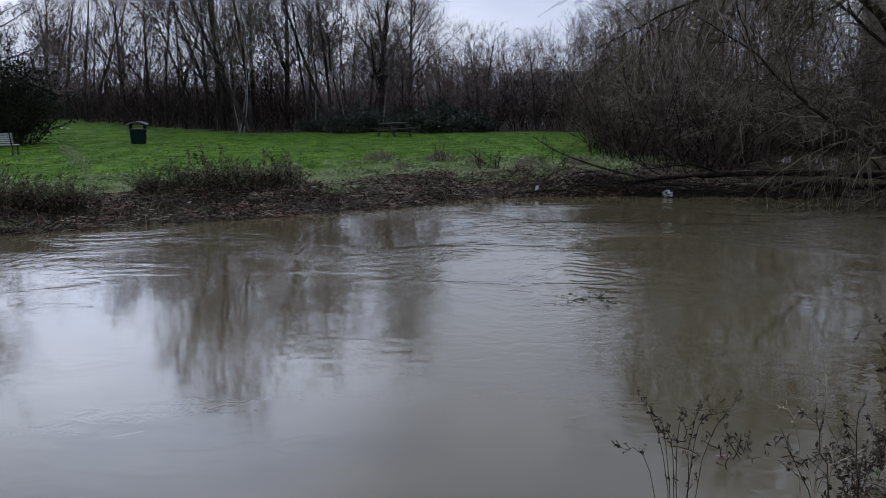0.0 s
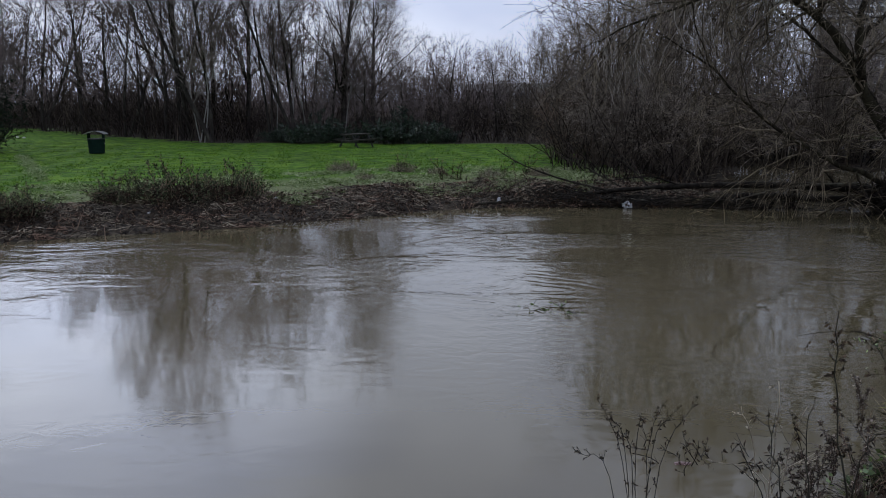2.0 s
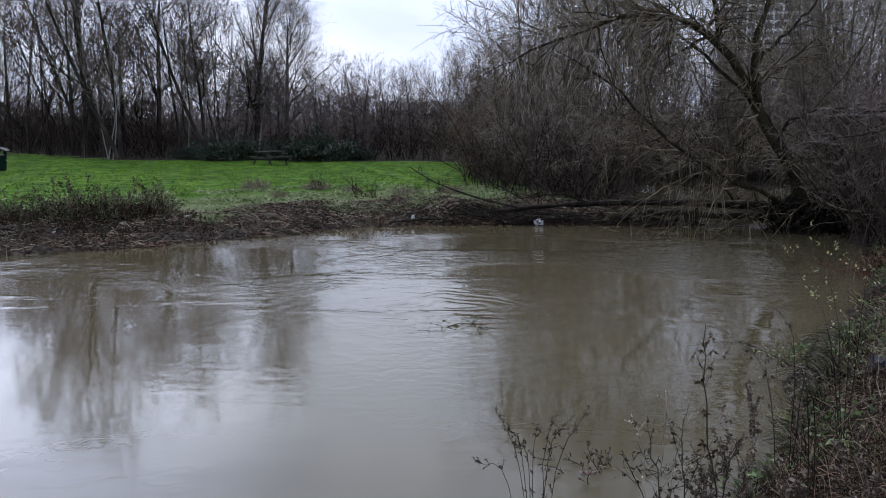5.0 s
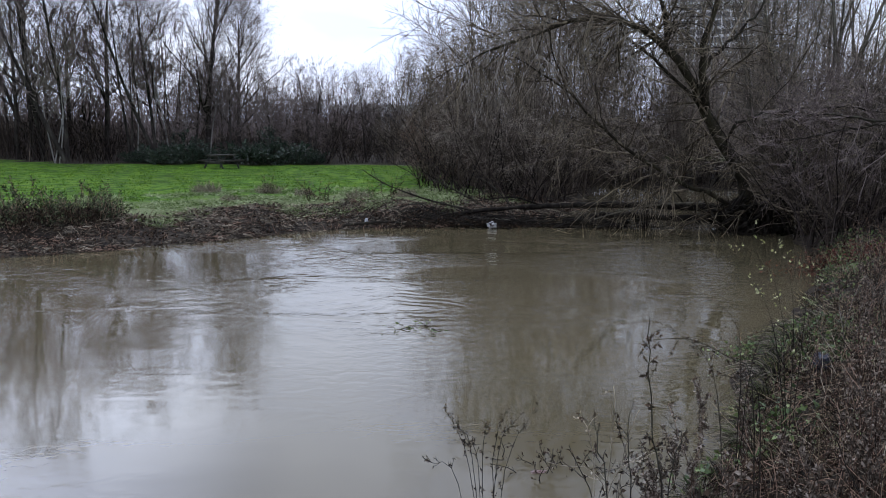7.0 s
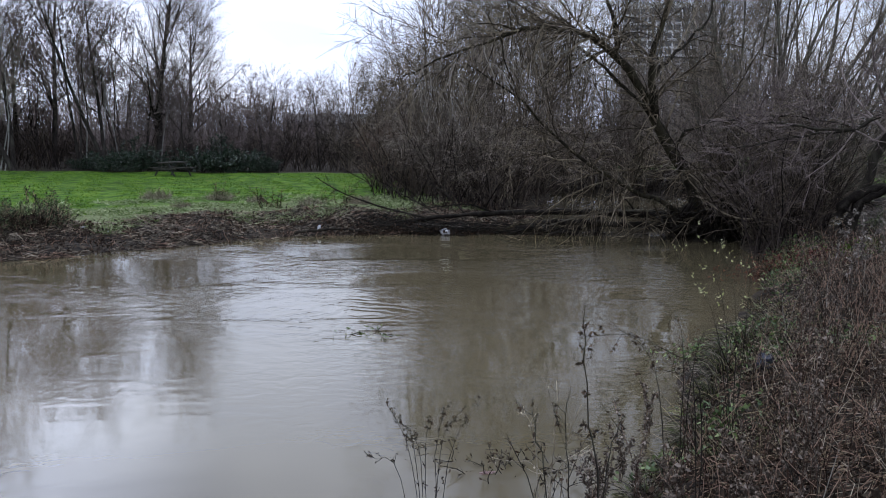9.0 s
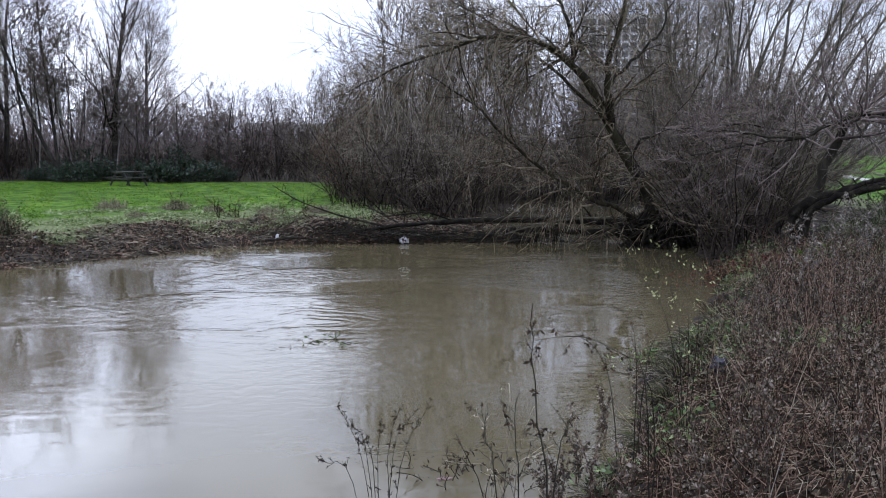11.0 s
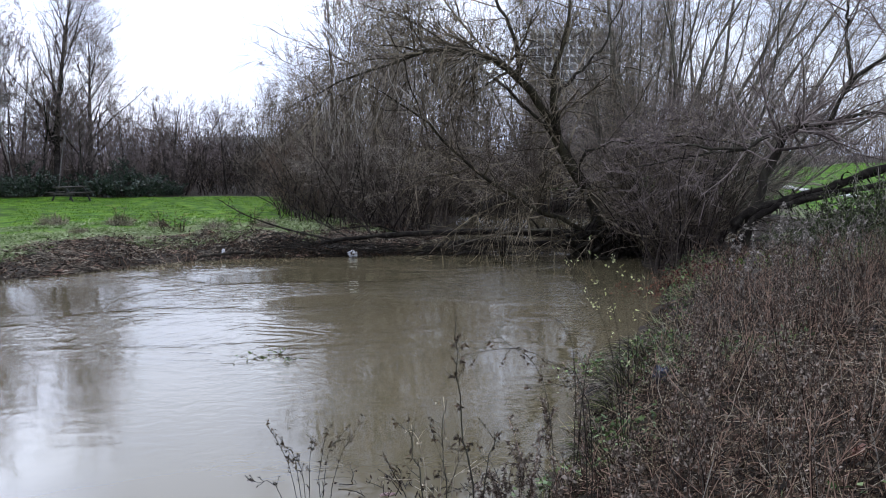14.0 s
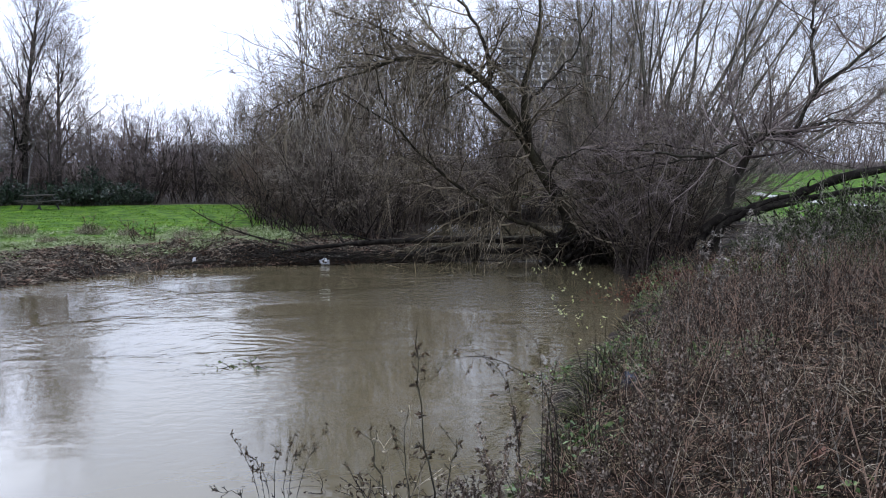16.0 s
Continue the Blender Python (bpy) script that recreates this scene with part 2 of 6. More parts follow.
def water_surface():
    m = bpy.data.materials.new("brown_river_water")
    m.use_nodes = True
    n, l = m.node_tree.nodes, m.node_tree.links
    p = n["Principled BSDF"]
    p.inputs["IOR"].default_value = 1.5
    p.inputs["Roughness"].default_value = 0.05
    co = n.new("ShaderNodeTexCoord")
    silt = n.new("ShaderNodeTexNoise")
    silt.inputs["Scale"].default_value, silt.inputs["Detail"].default_value = 0.25, 3
    l.new(co.outputs["Object"], silt.inputs["Vector"])
    r = n.new("ShaderNodeValToRGB")
    ramp_stops(r, [(0.3, (0.088, 0.074, 0.042)), (0.7, (0.108, 0.089, 0.052))])
    l.new(silt.outputs["Fac"], r.inputs["Fac"]), l.new(r.outputs["Color"], p.inputs["Base Color"])

    def waves(scale, stretch, turn, detail, warp):
        mp = n.new("ShaderNodeMapping")
        mp.inputs["Scale"].default_value, mp.inputs["Rotation"].default_value = stretch, (0, 0, radians(turn))
        l.new(co.outputs["Object"], mp.inputs["Vector"])
        t = n.new("ShaderNodeTexNoise")
        t.inputs["Scale"].default_value, t.inputs["Detail"].default_value, t.inputs["Distortion"].default_value = scale, detail, warp
        l.new(mp.outputs[0], t.inputs["Vector"])
        return t

    swirl, chop, calm = waves(0.9, (0.8, 1, 1), 12, 1, 1.5), waves(4.3, (0.8, 1, 1), -9, 3, 0.7), waves(0.34, (0.6, 1, 1), 24, 3, 0.9)
    gate = n.new("ShaderNodeMapRange")
    gate.interpolation_type = "SMOOTHSTEP"
    for k, v in zip(("From Min", "From Max", "To Min", "To Max"), (0.44, 0.60, 0.10, 1.0)):
        gate.inputs[k].default_value = v
    l.new(calm.outputs["Fac"], gate.inputs["Value"])
    mul = n.new("ShaderNodeMath")
    mul.operation = "MULTIPLY"
    split = n.new("ShaderNodeSeparateXYZ")
    l.new(co.outputs["Object"], split.inputs[0])
    stream = n.new("ShaderNodeMapRange")
    stream.interpolation_type = "SMOOTHSTEP"
    for k, v in zip(("From Min", "From Max", "To Min", "To Max"), (9.5, 17.5, 0.13, 1.0)):
        stream.inputs[k].default_value = v
    l.new(split.outputs["Y"], stream.inputs["Value"])
    pace = n.new("ShaderNodeMath")
    pace.operation = "MULTIPLY"
    l.new(gate.outputs["Result"], pace.inputs[0]), l.new(stream.outputs["Result"], pace.inputs[1])
    l.new(chop.outputs["Fac"], mul.inputs[0]), l.new(pace.outputs[0], mul.inputs[1])
    b1, b2 = n.new("ShaderNodeBump"), n.new("ShaderNodeBump")
    b1.inputs["Strength"].default_value, b1.inputs["Distance"].default_value = 0.022, 0.07
    b2.inputs["Strength"].default_value, b2.inputs["Distance"].default_value = 0.95, 0.034
    l.new(swirl.outputs["Fac"], b1.inputs["Height"]), l.new(mul.outputs[0], b2.inputs["Height"])
    # the wake of the clump caught in mid-stream
    wake_at = n.new("ShaderNodeMapping")
    wake_at.inputs["Location"].default_value = (1.0, -14.5, 0)
    l.new(co.outputs["Object"], wake_at.inputs["Vector"])
    ring = n.new("ShaderNodeTexWave")
    ring.wave_type, ring.rings_direction = "RINGS", "Z"
    ring.inputs["Scale"].default_value, ring.inputs["Distortion"].default_value = 0.8, 16.0
    ring.inputs["Detail"].default_value, ring.inputs["Detail Scale"].default_value = 1.5, 1.2
    l.new(wake_at.outputs[0], ring.inputs["Vector"])
    reach = n.new("ShaderNodeVectorMath")
    reach.operation = "LENGTH"
    l.new(wake_at.outputs[0], reach.inputs[0])
    fade = n.new("ShaderNodeMapRange")
    fade.interpolation_type = "SMOOTHSTEP"
    for k, v in zip(("From Min", "From Max", "To Min", "To Max"), (3.0, 0.4, 0.0, 1.0)):
        fade.inputs[k].default_value = v
    l.new(reach.outputs["Value"], fade.inputs["Value"])
    wake = n.new("ShaderNodeMath")
    wake.operation = "MULTIPLY"
    l.new(ring.outputs["Fac"], wake.inputs[0]), l.new(fade.outputs["Result"], wake.inputs[1])
    b3 = n.new("ShaderNodeBump")
    b3.inputs["Strength"].default_value, b3.inputs["Distance"].default_value = 0.24, 0.016
    l.new(wake.outputs[0], b3.inputs["Height"])
    l.new(b1.outputs["Normal"], b2.inputs["Normal"]), l.new(b2.outputs["Normal"], b3.inputs["Normal"]), l.new(b3.outputs["Normal"], p.inputs["Normal"])
    return m


def ground_surface():
    """Mud at the waterline, then flattened pale growth, then mown grass, by the distance from the river kept on the mesh."""
    m = bpy.data.materials.new("riverside_ground")
    m.use_nodes = True
    n, l = m.node_tree.nodes, m.node_tree.links
    p = n["Principled BSDF"]
    co, at = n.new("ShaderNodeTexCoord"), n.new("ShaderNodeAttribute")
    at.attribute_name = "bank"

    def spots(scale, detail=4):
        t = n.new("ShaderNodeTexNoise")
        t.inputs["Scale"].default_value, t.inputs["Detail"].default_value = scale, detail
        l.new(co.outputs["Object"], t.inputs["Vector"])
        return t

    def colours(t, stops):
        r = n.new("ShaderNodeValToRGB")
        ramp_stops(r, stops)
        l.new(t.outputs["Fac"], r.inputs["Fac"])
        return r.outputs["Color"]

    big, mid, clod, small = spots(0.35), spots(2.2), spots(7, 5), spots(26)
    mud = colours(clod, [(0.35, (0.008, 0.0065, 0.0055)), (0.5, (0.026, 0.020, 0.015)), (0.68, (0.085, 0.068, 0.048))])
    pale = colours(small, [(0.3, (0.05, 0.07, 0.025)), (0.55, (0.15, 0.18, 0.08)), (0.75, (0.30, 0.31, 0.18))])
    lawn = colours(mid, [(0.38, (0.032, 0.084, 0.007)), (0.5, (0.064, 0.165, 0.011)), (0.62, (0.125, 0.23, 0.02))])
    tuft = colours(small, [(0.3, (0.62, 0.62, 0.58)), (0.7, (1.2, 1.2, 1.1))])
    patch = colours(big, [(0.3, (0.72, 0.70, 0.7)), (0.7, (1.2, 1.15, 1.1))])
    tussock = colours(clod, [(0.36, (0.66, 0.68, 0.7)), (0.5, (1.0, 1.0, 1.0)), (0.66, (1.25, 1.2, 1.25))])
    worn = n.new("ShaderNodeMix")
    worn.data_type, worn.blend_type = "RGBA", "MULTIPLY"
    worn.inputs["Factor"].default_value = 1
    l.new(lawn, worn.inputs["A"]), l.new(patch, worn.inputs["B"])
    mulc = n.new("ShaderNodeMix")
    mulc.data_type, mulc.blend_type = "RGBA", "MULTIPLY"
    mulc.inputs["Factor"].default_value = 1
    lumpy = n.new("ShaderNodeMix")
    lumpy.data_type, lumpy.blend_type = "RGBA", "MULTIPLY"
    lumpy.inputs["Factor"].default_value = 1
    l.new(worn.outputs["Result"], lumpy.inputs["A"]), l.new(tussock, lumpy.inputs["B"])
    l.new(lumpy.outputs["Result"], mulc.inputs["A"]), l.new(tuft, mulc.inputs["B"])
    wob = n.new("ShaderNodeMath")
    wob.operation, wob.inputs[1].default_value = "MULTIPLY_ADD", 3.0
    l.new(mid.outputs["Fac"], wob.inputs[0]), l.new(at.outputs["Fac"], wob.inputs[2])

    def step(lo, hi):
        g = n.new("ShaderNodeMapRange")
        g.interpolation_type = "SMOOTHSTEP"
        g.inputs["From Min"].default_value, g.inputs["From Max"].default_value = lo, hi
        l.new(wob.outputs[0], g.inputs["Value"])
        return g.outputs["Result"]

    a, b = n.new("ShaderNodeMix"), n.new("ShaderNodeMix")
    a.data_type = b.data_type = "RGBA"
    l.new(step(4.0, 5.2), a.inputs["Factor"]), l.new(mud, a.inputs["A"]), l.new(pale, a.inputs["B"])
    l.new(step(6.4, 8.4), b.inputs["Factor"]), l.new(a.outputs["Result"], b.inputs["A"]), l.new(mulc.outputs["Result"], b.inputs["B"])
    l.new(b.outputs["Result"], p.inputs["Base Color"])
    p.inputs["Roughness"].default_value, p.inputs["Specular IOR Level"].default_value = 0.9, 0.15
    bp = n.new("ShaderNodeBump")
    bp.inputs["Strength"].default_value, bp.inputs["Distance"].default_value = 0.7, 0.04
    rise = n.new("ShaderNodeMath")
    rise.operation, rise.inputs[1].default_value = "MULTIPLY_ADD", 2.5
    l.new(clod.outputs["Fac"], rise.inputs[0]), l.new(small.outputs["Fac"], rise.inputs[2])
    l.new(rise.outputs[0], bp.inputs["Height"]), l.new(bp.outputs["Normal"], p.inputs["Normal"])
    return m


# ---- mesh helpers ----
def unit(v):
    return v / np.maximum(np.linalg.norm(v, axis=-1, keepdims=True), 1e-9)


class Quads:
    """Gathers four-sided faces as arrays and makes one mesh of them."""

    def __init__(self):
        self.v, self.f, self.m, self.n = [], [], [], 0

    def add(self, verts, faces, mat=0):
        self.v.append(verts.reshape(-1, 3))
        self.f.append(faces.reshape(-1, 4) + self.n)
        self.m.append(np.full(len(faces.reshape(-1, 4)), mat, np.int32))
        self.n += len(self.v[-1])

    def tubes(self, P, R, sides=3, mat=0):
        """Tapered tubes along N curves of K points, P (N, K, 3), with the radii R (N, K)."""
        N, K = P.shape[:2]
        T = unit(np.gradient(P, axis=1))
        axis = unit(P[:, -1] - P[:, 0])
        a = np.where(np.abs(axis[:, 2:3]) > 0.8, [[1.0, 0.1, 0]], [[0.05, 0.1, 1.0]])[:, None, :]
        u = unit(a - T * (T * a).sum(-1, keepdims=True))
        w = np.cross(T, u)
        ang = np.arange(sides) * 2 * np.pi / sides
        ring = u[:, :, None] * np.cos(ang)[:, None] + w[:, :, None] * np.sin(ang)[:, None]
        V = P[:, :, None] + R[:, :, None, None] * ring
        i = np.arange(N * K * sides).reshape(N, K, sides)
        j = np.roll(i, -1, axis=2)
        F = np.stack([i[:, :-1], j[:, :-1], j[:, 1:], i[:, 1:]], -1)
        self.add(V, F, mat)

    def leaves(self, P, D, length, width, rng, mat=0):
        """Pointed leaves at P along D."""
        D = unit(D)
        side = unit(np.cross(D, rng.normal(size=D.shape)))
        up = np.cross(side, D)
        L, Wd = length[:, None], width[:, None]
        mid = P + D * L * 0.45 + up * L * 0.08
        V = np.stack([P, mid + side * Wd / 2, P + D * L, mid - side * Wd / 2], 1)
        self.add(V, np.arange(len(P) * 4), mat)

    def mesh(self, name, mats, smooth=True):
        V, F = np.concatenate(self.v).astype(np.float32), np.concatenate(self.f).astype(np.int32)
        me = bpy.data.meshes.new(name)
        me.vertices.add(len(V))
        me.vertices.foreach_set("co", V.ravel())
        me.loops.add(F.size)
        me.loops.foreach_set("vertex_index", F.ravel())
        me.polygons.add(len(F))
        me.polygons.foreach_set("loop_start", np.arange(len(F), dtype=np.int32) * 4)
        me.polygons.foreach_set("loop_total", np.full(len(F), 4, np.int32))
        me.polygons.foreach_set("material_index", np.concatenate(self.m))
        me.polygons.foreach_set("use_smooth", np.full(len(F), smooth))
        for m in mats:
            me.materials.append(m)
        me.update(calc_edges=True)
        return me


def spline(points, K):
    """K points evenly along a smooth curve through a few guide points."""
    p = np.array(points, float)
    q = np.concatenate([[2 * p[0] - p[1]], p, [2 * p[-1] - p[-2]]])
    s = np.linspace(0, len(p) - 1 - 1e-6, K)
    i = s.astype(int)
    t = (s - i)[:, None]
    a, b, c, d = q[i], q[i + 1], q[i + 2], q[i + 3]
    return 0.5 * (2 * b + (c - a) * t + (2 * a - 5 * b + 4 * c - d) * t**2 + (3 * b - a - 3 * c + d) * t**3)


def at_curve(P, i, t):
    K = P.shape[1]
    s = np.clip(t, 0, 1) * (K - 1) * 0.9999
    k = s.astype(int)
    w = (s - k)[:, None]
    return P[i, k] * (1 - w) + P[i, k + 1] * w, unit(P[i, k + 1] - P[i, k])


def sprout(rng, P, R, count, span, length, angle, lift, K=5, wig=0.12, thick=0.55, taper=0.3, rmin=0.003, near_base=0.4, pull=None):
    """Side shoots of the curves P: count of them, leaving at an angle, then bending up (lift > 0) or down."""
    size = np.linalg.norm(P[:, -1] - P[:, 0], axis=-1)
    i = rng.choice(len(P), count, p=size / size.sum())
    t = rng.uniform(*span, count)
    at, tan = at_curve(P, i, t)
    r = np.take_along_axis(R[i], np.clip((t * (P.shape[1] - 1)).round().astype(int), 0, P.shape[1] - 1)[:, None], 1)[:, 0]
    perp = rng.normal(size=(count, 3))
    perp = unit(perp - tan * (perp * tan).sum(-1, keepdims=True))
    a = np.radians(rng.uniform(*angle, count))[:, None]
    d = unit(tan * np.cos(a) + perp * np.sin(a))
    L = rng.uniform(*length, count) * (1 - near_base * t)
    pts = [at]
    up = np.array([0, 0, 1.0]) if pull is None else np.array(pull, float)
    for _ in range(K - 1):
        d = unit(d + wig * rng.normal(size=d.shape) + lift * up)
        pts.append(pts[-1] + d * (L / (K - 1))[:, None])
    Q = np.stack(pts, 1)
    r0 = np.maximum(thick * r, rmin * 1.4)
    S = np.maximum(r0[:, None] * np.linspace(1, taper, K), rmin)
    return Q, S


def part(name, data, parent=None, label="", material=None):
    """One mesh object under a thing or a part; data is a mesh or a bmesh."""
    if isinstance(data, bmesh.types.BMesh):
        me = bpy.data.meshes.new(name)
        data.to_mesh(me)
        data.free()
        data = me
    if material:
        data.materials.clear()
        data.materials.append(material)
    ob = new(name, data)
    ob.parent = parent
    return tagged(ob, label)


def stand(name, place, label, category, group="", kind="", turn=0.0, size=1.0):
    ob = new(name)
    ob.empty_display_size = 0.2
    ob.matrix_world = Matrix.Translation(place) @ Matrix.Rotation(turn, 4, "Z") @ Matrix.Scale(size, 4)
    return tagged(ob, label, category, group, kind)


def box(w, d, h, at=(0, 0, 0), bevel=0.01, turn=None):
    bm = bmesh.new()
    bmesh.ops.create_cube(bm, size=1, matrix=Matrix.Translation(at) @ (turn or Matrix()) @ Matrix.Diagonal((w, d, h, 1)))
    if bevel:
        bmesh.ops.bevel(bm, geom=bm.edges[:], offset=bevel, segments=2, affect="EDGES")
    return bm


# ---- the ground and the river ----
RIVER = np.array([(-90, -30), (-45, -4), (-25, 9), (-13.9, 17.5), (-12, 18.9), (-9.9, 20.4), (-8, 21.7), (-6.4, 23.2), (-4.8, 25.0), (-2.7, 25.9),
                  (0.4, 26.9), (2.2, 28.3), (3.6, 31), (5, 37), (6.5, 44.5), (11, 42), (15, 38), (16.5, 34), (14, 29.5), (10.5, 26.8), (8.9, 24.2), (7.8, 20.0),
                  (6.6, 17.0), (5.2, 14.0), (3.65, 11.0), (2.8, 9.3), (2.0, 7.5), (1.25, 6.3), (0.6, 5.2), (-0.3, 4.1), (-2.5, 3.0), (-6, 1.2), (-20, -5), (-90, -52)])


def river_distance(x, y):
    """Metres from the waterline, negative over the river."""
    p = np.stack([x, y], -1)
    best, inside = np.full(x.shape, 1e9), np.zeros(x.shape, bool)
    for a, b in zip(RIVER, np.roll(RIVER, -1, axis=0)):
        e = b - a
        s = np.clip(((p - a) @ e) / (e @ e), 0, 1)
        best = np.minimum(best, np.linalg.norm(p - a - s[..., None] * e, axis=-1))
        cross = (a[1] > p[..., 1]) != (b[1] > p[..., 1])
        xs = a[0] + (p[..., 1] - a[1]) * e[0] / (e[1] if e[1] else 1e-9)
        inside ^= cross & (p[..., 0] < xs)
    return np.where(inside, -best, best)


def rough(x, y, s, seed=0.0):
    """A cheap smooth unevenness, about -1 to 1."""
    out = np.zeros(np.shape(x))
    for k, (a, b, c) in enumerate(((1.0, 0.3, 0.4), (-0.5, 0.9, 1.7), (0.7, -0.8, 2.9), (0.15, 1.3, 4.1), (-1.2, -0.4, 5.3))):
        out = out + np.sin((a * x + b * y) / s + c + seed * (k + 1))
    return out / 3.2


def near_side(x, y):
    """1 on the camera's own bank, 0 across the river."""
    return ((y < 0.62 * x + 17) & (x > -3) & (y < 27)) | (y < 0.45 * x + 8)


def ground_height(x, y):
    x, y = np.asarray(x, float), np.asarray(y, float)
    d = river_distance(x, y) + 0.25 * rough(x, y, 0.9) + 0.12 * rough(x, y, 0.31, 2)
    far = np.interp(d, [-3, 0, 0.6, 2.5, 5, 8, 40, 90], [-0.8, 0, 0.12, 0.38, 0.52, 0.58, 0.62, 0.9])
    own = np.interp(d, [-3, 0, 0.5, 2.0, 4.5, 9, 40, 90], [-0.8, 0, 0.32, 0.75, 1.15, 1.25, 1.1, 1.2]) * np.interp(y, [5, 13], [1, 0.70])
    z = np.where(near_side(x, y), own, far)
    # the ground climbs a little towards the trees on the left
    z = z + np.clip((-x - 24) / 30, 0, 1.2) * np.clip((y - 34) / 25, 0, 1.5) * 0.2
    # and beyond the river on the right
    z = z + np.interp(x, [17, 26], [0, 1]) * np.interp(y, [30, 48, 92, 140], [0, 0.25, 1.35, 1.6])
    land = np.clip(d, 0, 1)
    bank = np.clip(d, 0, 1) * np.clip(1 - d / 9, 0, 1)
    return z + 0.035 * land * rough(x, y, 0.8) + 0.10 * bank * rough(x, y, 0.35, 1) + 0.05 * bank * rough(x, y, 0.16, 3)


def far_edge(x):
    """Where the lawn ends and the wood begins."""
    return 52.0 + np.maximum(0, -x - 24) * 0.62 + np.maximum(0, x + 3) * 0.6


def graded(lo, hi, step, far_lo, far_hi, ratio=1.22):
    out = list(np.arange(lo, hi, step))
    s = step
    while out[-1] < far_hi:
        s *= ratio
        out.append(out[-1] + s)
    s = step
    while out[0] > far_lo:
        s *= ratio
        out.insert(0, out[0] - s)
    return np.array(out)


def grid_faces(nx, ny):
    i = np.arange(nx * ny).reshape(ny, nx)
    return np.stack([i[:-1, :-1], i[:-1, 1:], i[1:, 1:], i[1:, :-1]], -1)


def build_ground():
    xs, ys = graded(-28, 17, 0.24, -1500, 1500), graded(0, 46, 0.24, -1500, 2500)
    X, Y = np.meshgrid(xs, ys)
    Zg = ground_height(X, Y)
    q = Quads()
    q.add(np.stack([X, Y, Zg], -1), grid_faces(len(xs), len(ys)))
    me = q.mesh("ground", [ground_surface()])
    dist = np.clip(river_distance(X, Y), -5, 60)
    # no lawn under the herbs of the near bank nor under the thickets
    bare = (near_side(X, Y) & (X < 12) & (Y > 1.5) & (Y < 24)) | ((X > 0.6 - (Y - 31) * 0.12) & (X < 19) & (Y > 29) & (Y < 60)) | (Y > far_edge(X))
    keep = me.attributes.new("bank", "FLOAT", "POINT")
    keep.data.foreach_set("value", np.where(bare, np.minimum(dist, 2.0), dist).astype(np.float32).ravel())
    tagged(new("ground", me), "grassy park ground with muddy river banks", "ground", kind="structure")


def build_water():
    xs, ys = graded(-40, 22, 1.0, -160, 60), graded(-20, 50, 1.0, -120, 60)
    X, Y = np.meshgrid(xs, ys)
    q = Quads()
    q.add(np.stack([X, Y, 0 * X], -1), grid_faces(len(xs), len(ys)))
    tagged(new("water", q.mesh("water", [water_surface()])), "muddy brown river water with ripples, reflecting the sky", "river", kind="structure")


build_ground()
build_water()


def on_ground(x, y, sink=0.0):
    return (x, y, float(ground_height(x, y)) - sink)


# ---- trees ----
def upright(rng, H, r, lean=0.06, K=9, wig=0.04, base=(0, 0, 0)):
    d = unit(np.array([rng.normal() * lean, rng.normal() * lean, 1.0]))
    pts = [np.array(base, float)]
    for _ in range(K - 1):
        d = unit(d + wig * rng.normal(size=3) + 0.03 * np.array([0, 0, 1.0]))
        pts.append(pts[-1] + d * H / (K - 1))
    return np.array(pts)[None], (r * (np.linspace(1, 0.0, K) ** 0.8 * 0.92 + 0.06))[None]


def bare_tree_meshes(seed, H, r, limbs=16, boughs=110, twigs=420, sprays=900, lift=0.10, spread=(25, 55), stems=1, limb_len=(0.28, 0.5), span=(0.22, 0.97), bark=BARK, twig=TWIG):
    """Trunk and crown of a leafless tree, standing on the origin."""
    rng = np.random.default_rng(seed)
    wood, crown = Quads(), Quads()
    sets = [upright(rng, H * rng.uniform(0.8, 1), r * (1 if stems == 1 else rng.uniform(0.6, 1)), 0.05 if stems == 1 else 0.22, base=(rng.normal() * 0.15 * (stems > 1), rng.normal() * 0.15 * (stems > 1), -0.15)) for _ in range(stems)]
    P, R = np.concatenate([s[0] for s in sets]), np.concatenate([s[1] for s in sets])
    wood.tubes(P, R, 8)
    P1, R1 = sprout(rng, P, R, limbs, span, (limb_len[0] * H, limb_len[1] * H), spread, lift, 6, 0.14, 0.42, 0.12, 0.010, 0.55)
    wood.tubes(P1, R1, 4)
    P2, R2 = sprout(rng, P1, R1, boughs, (0.12, 0.98), (0.10 * H, 0.24 * H), (22, 62), lift, 4, 0.18, 0.55, 0.2, 0.006, 0.4)
    crown.tubes(P2, R2, 3)
    P3, R3 = sprout(rng, P2, R2, twigs, (0.1, 1), (0.05 * H, 0.13 * H), (22, 62), lift, 3, 0.20, 0.55, 0.4, 0.0055, 0.3)
    crown.tubes(P3, R3, 3)
    for src, rad, share in ((P3, R3, 0.7), (P2, R2, 0.3)):
        P4, R4 = sprout(rng, src, rad, int(sprays * share), (0.1, 1), (0.05 * H, 0.11 * H), (15, 55), lift, 2, 0.16, 0.6, 0.6, 0.0042, 0.3)
        crown.tubes(P4, R4, 3)
    return wood.mesh("trunk", [bark]), crown.mesh("crown", [twig])


def plant_tree(name, meshes, place, label, group="", turn=0.0, size=1.0):
    t = stand(name, place, label, "tree", group, turn=turn, size=size)
    part("trunk", meshes[0], t)
    part("crown", meshes[1], t)
    return t


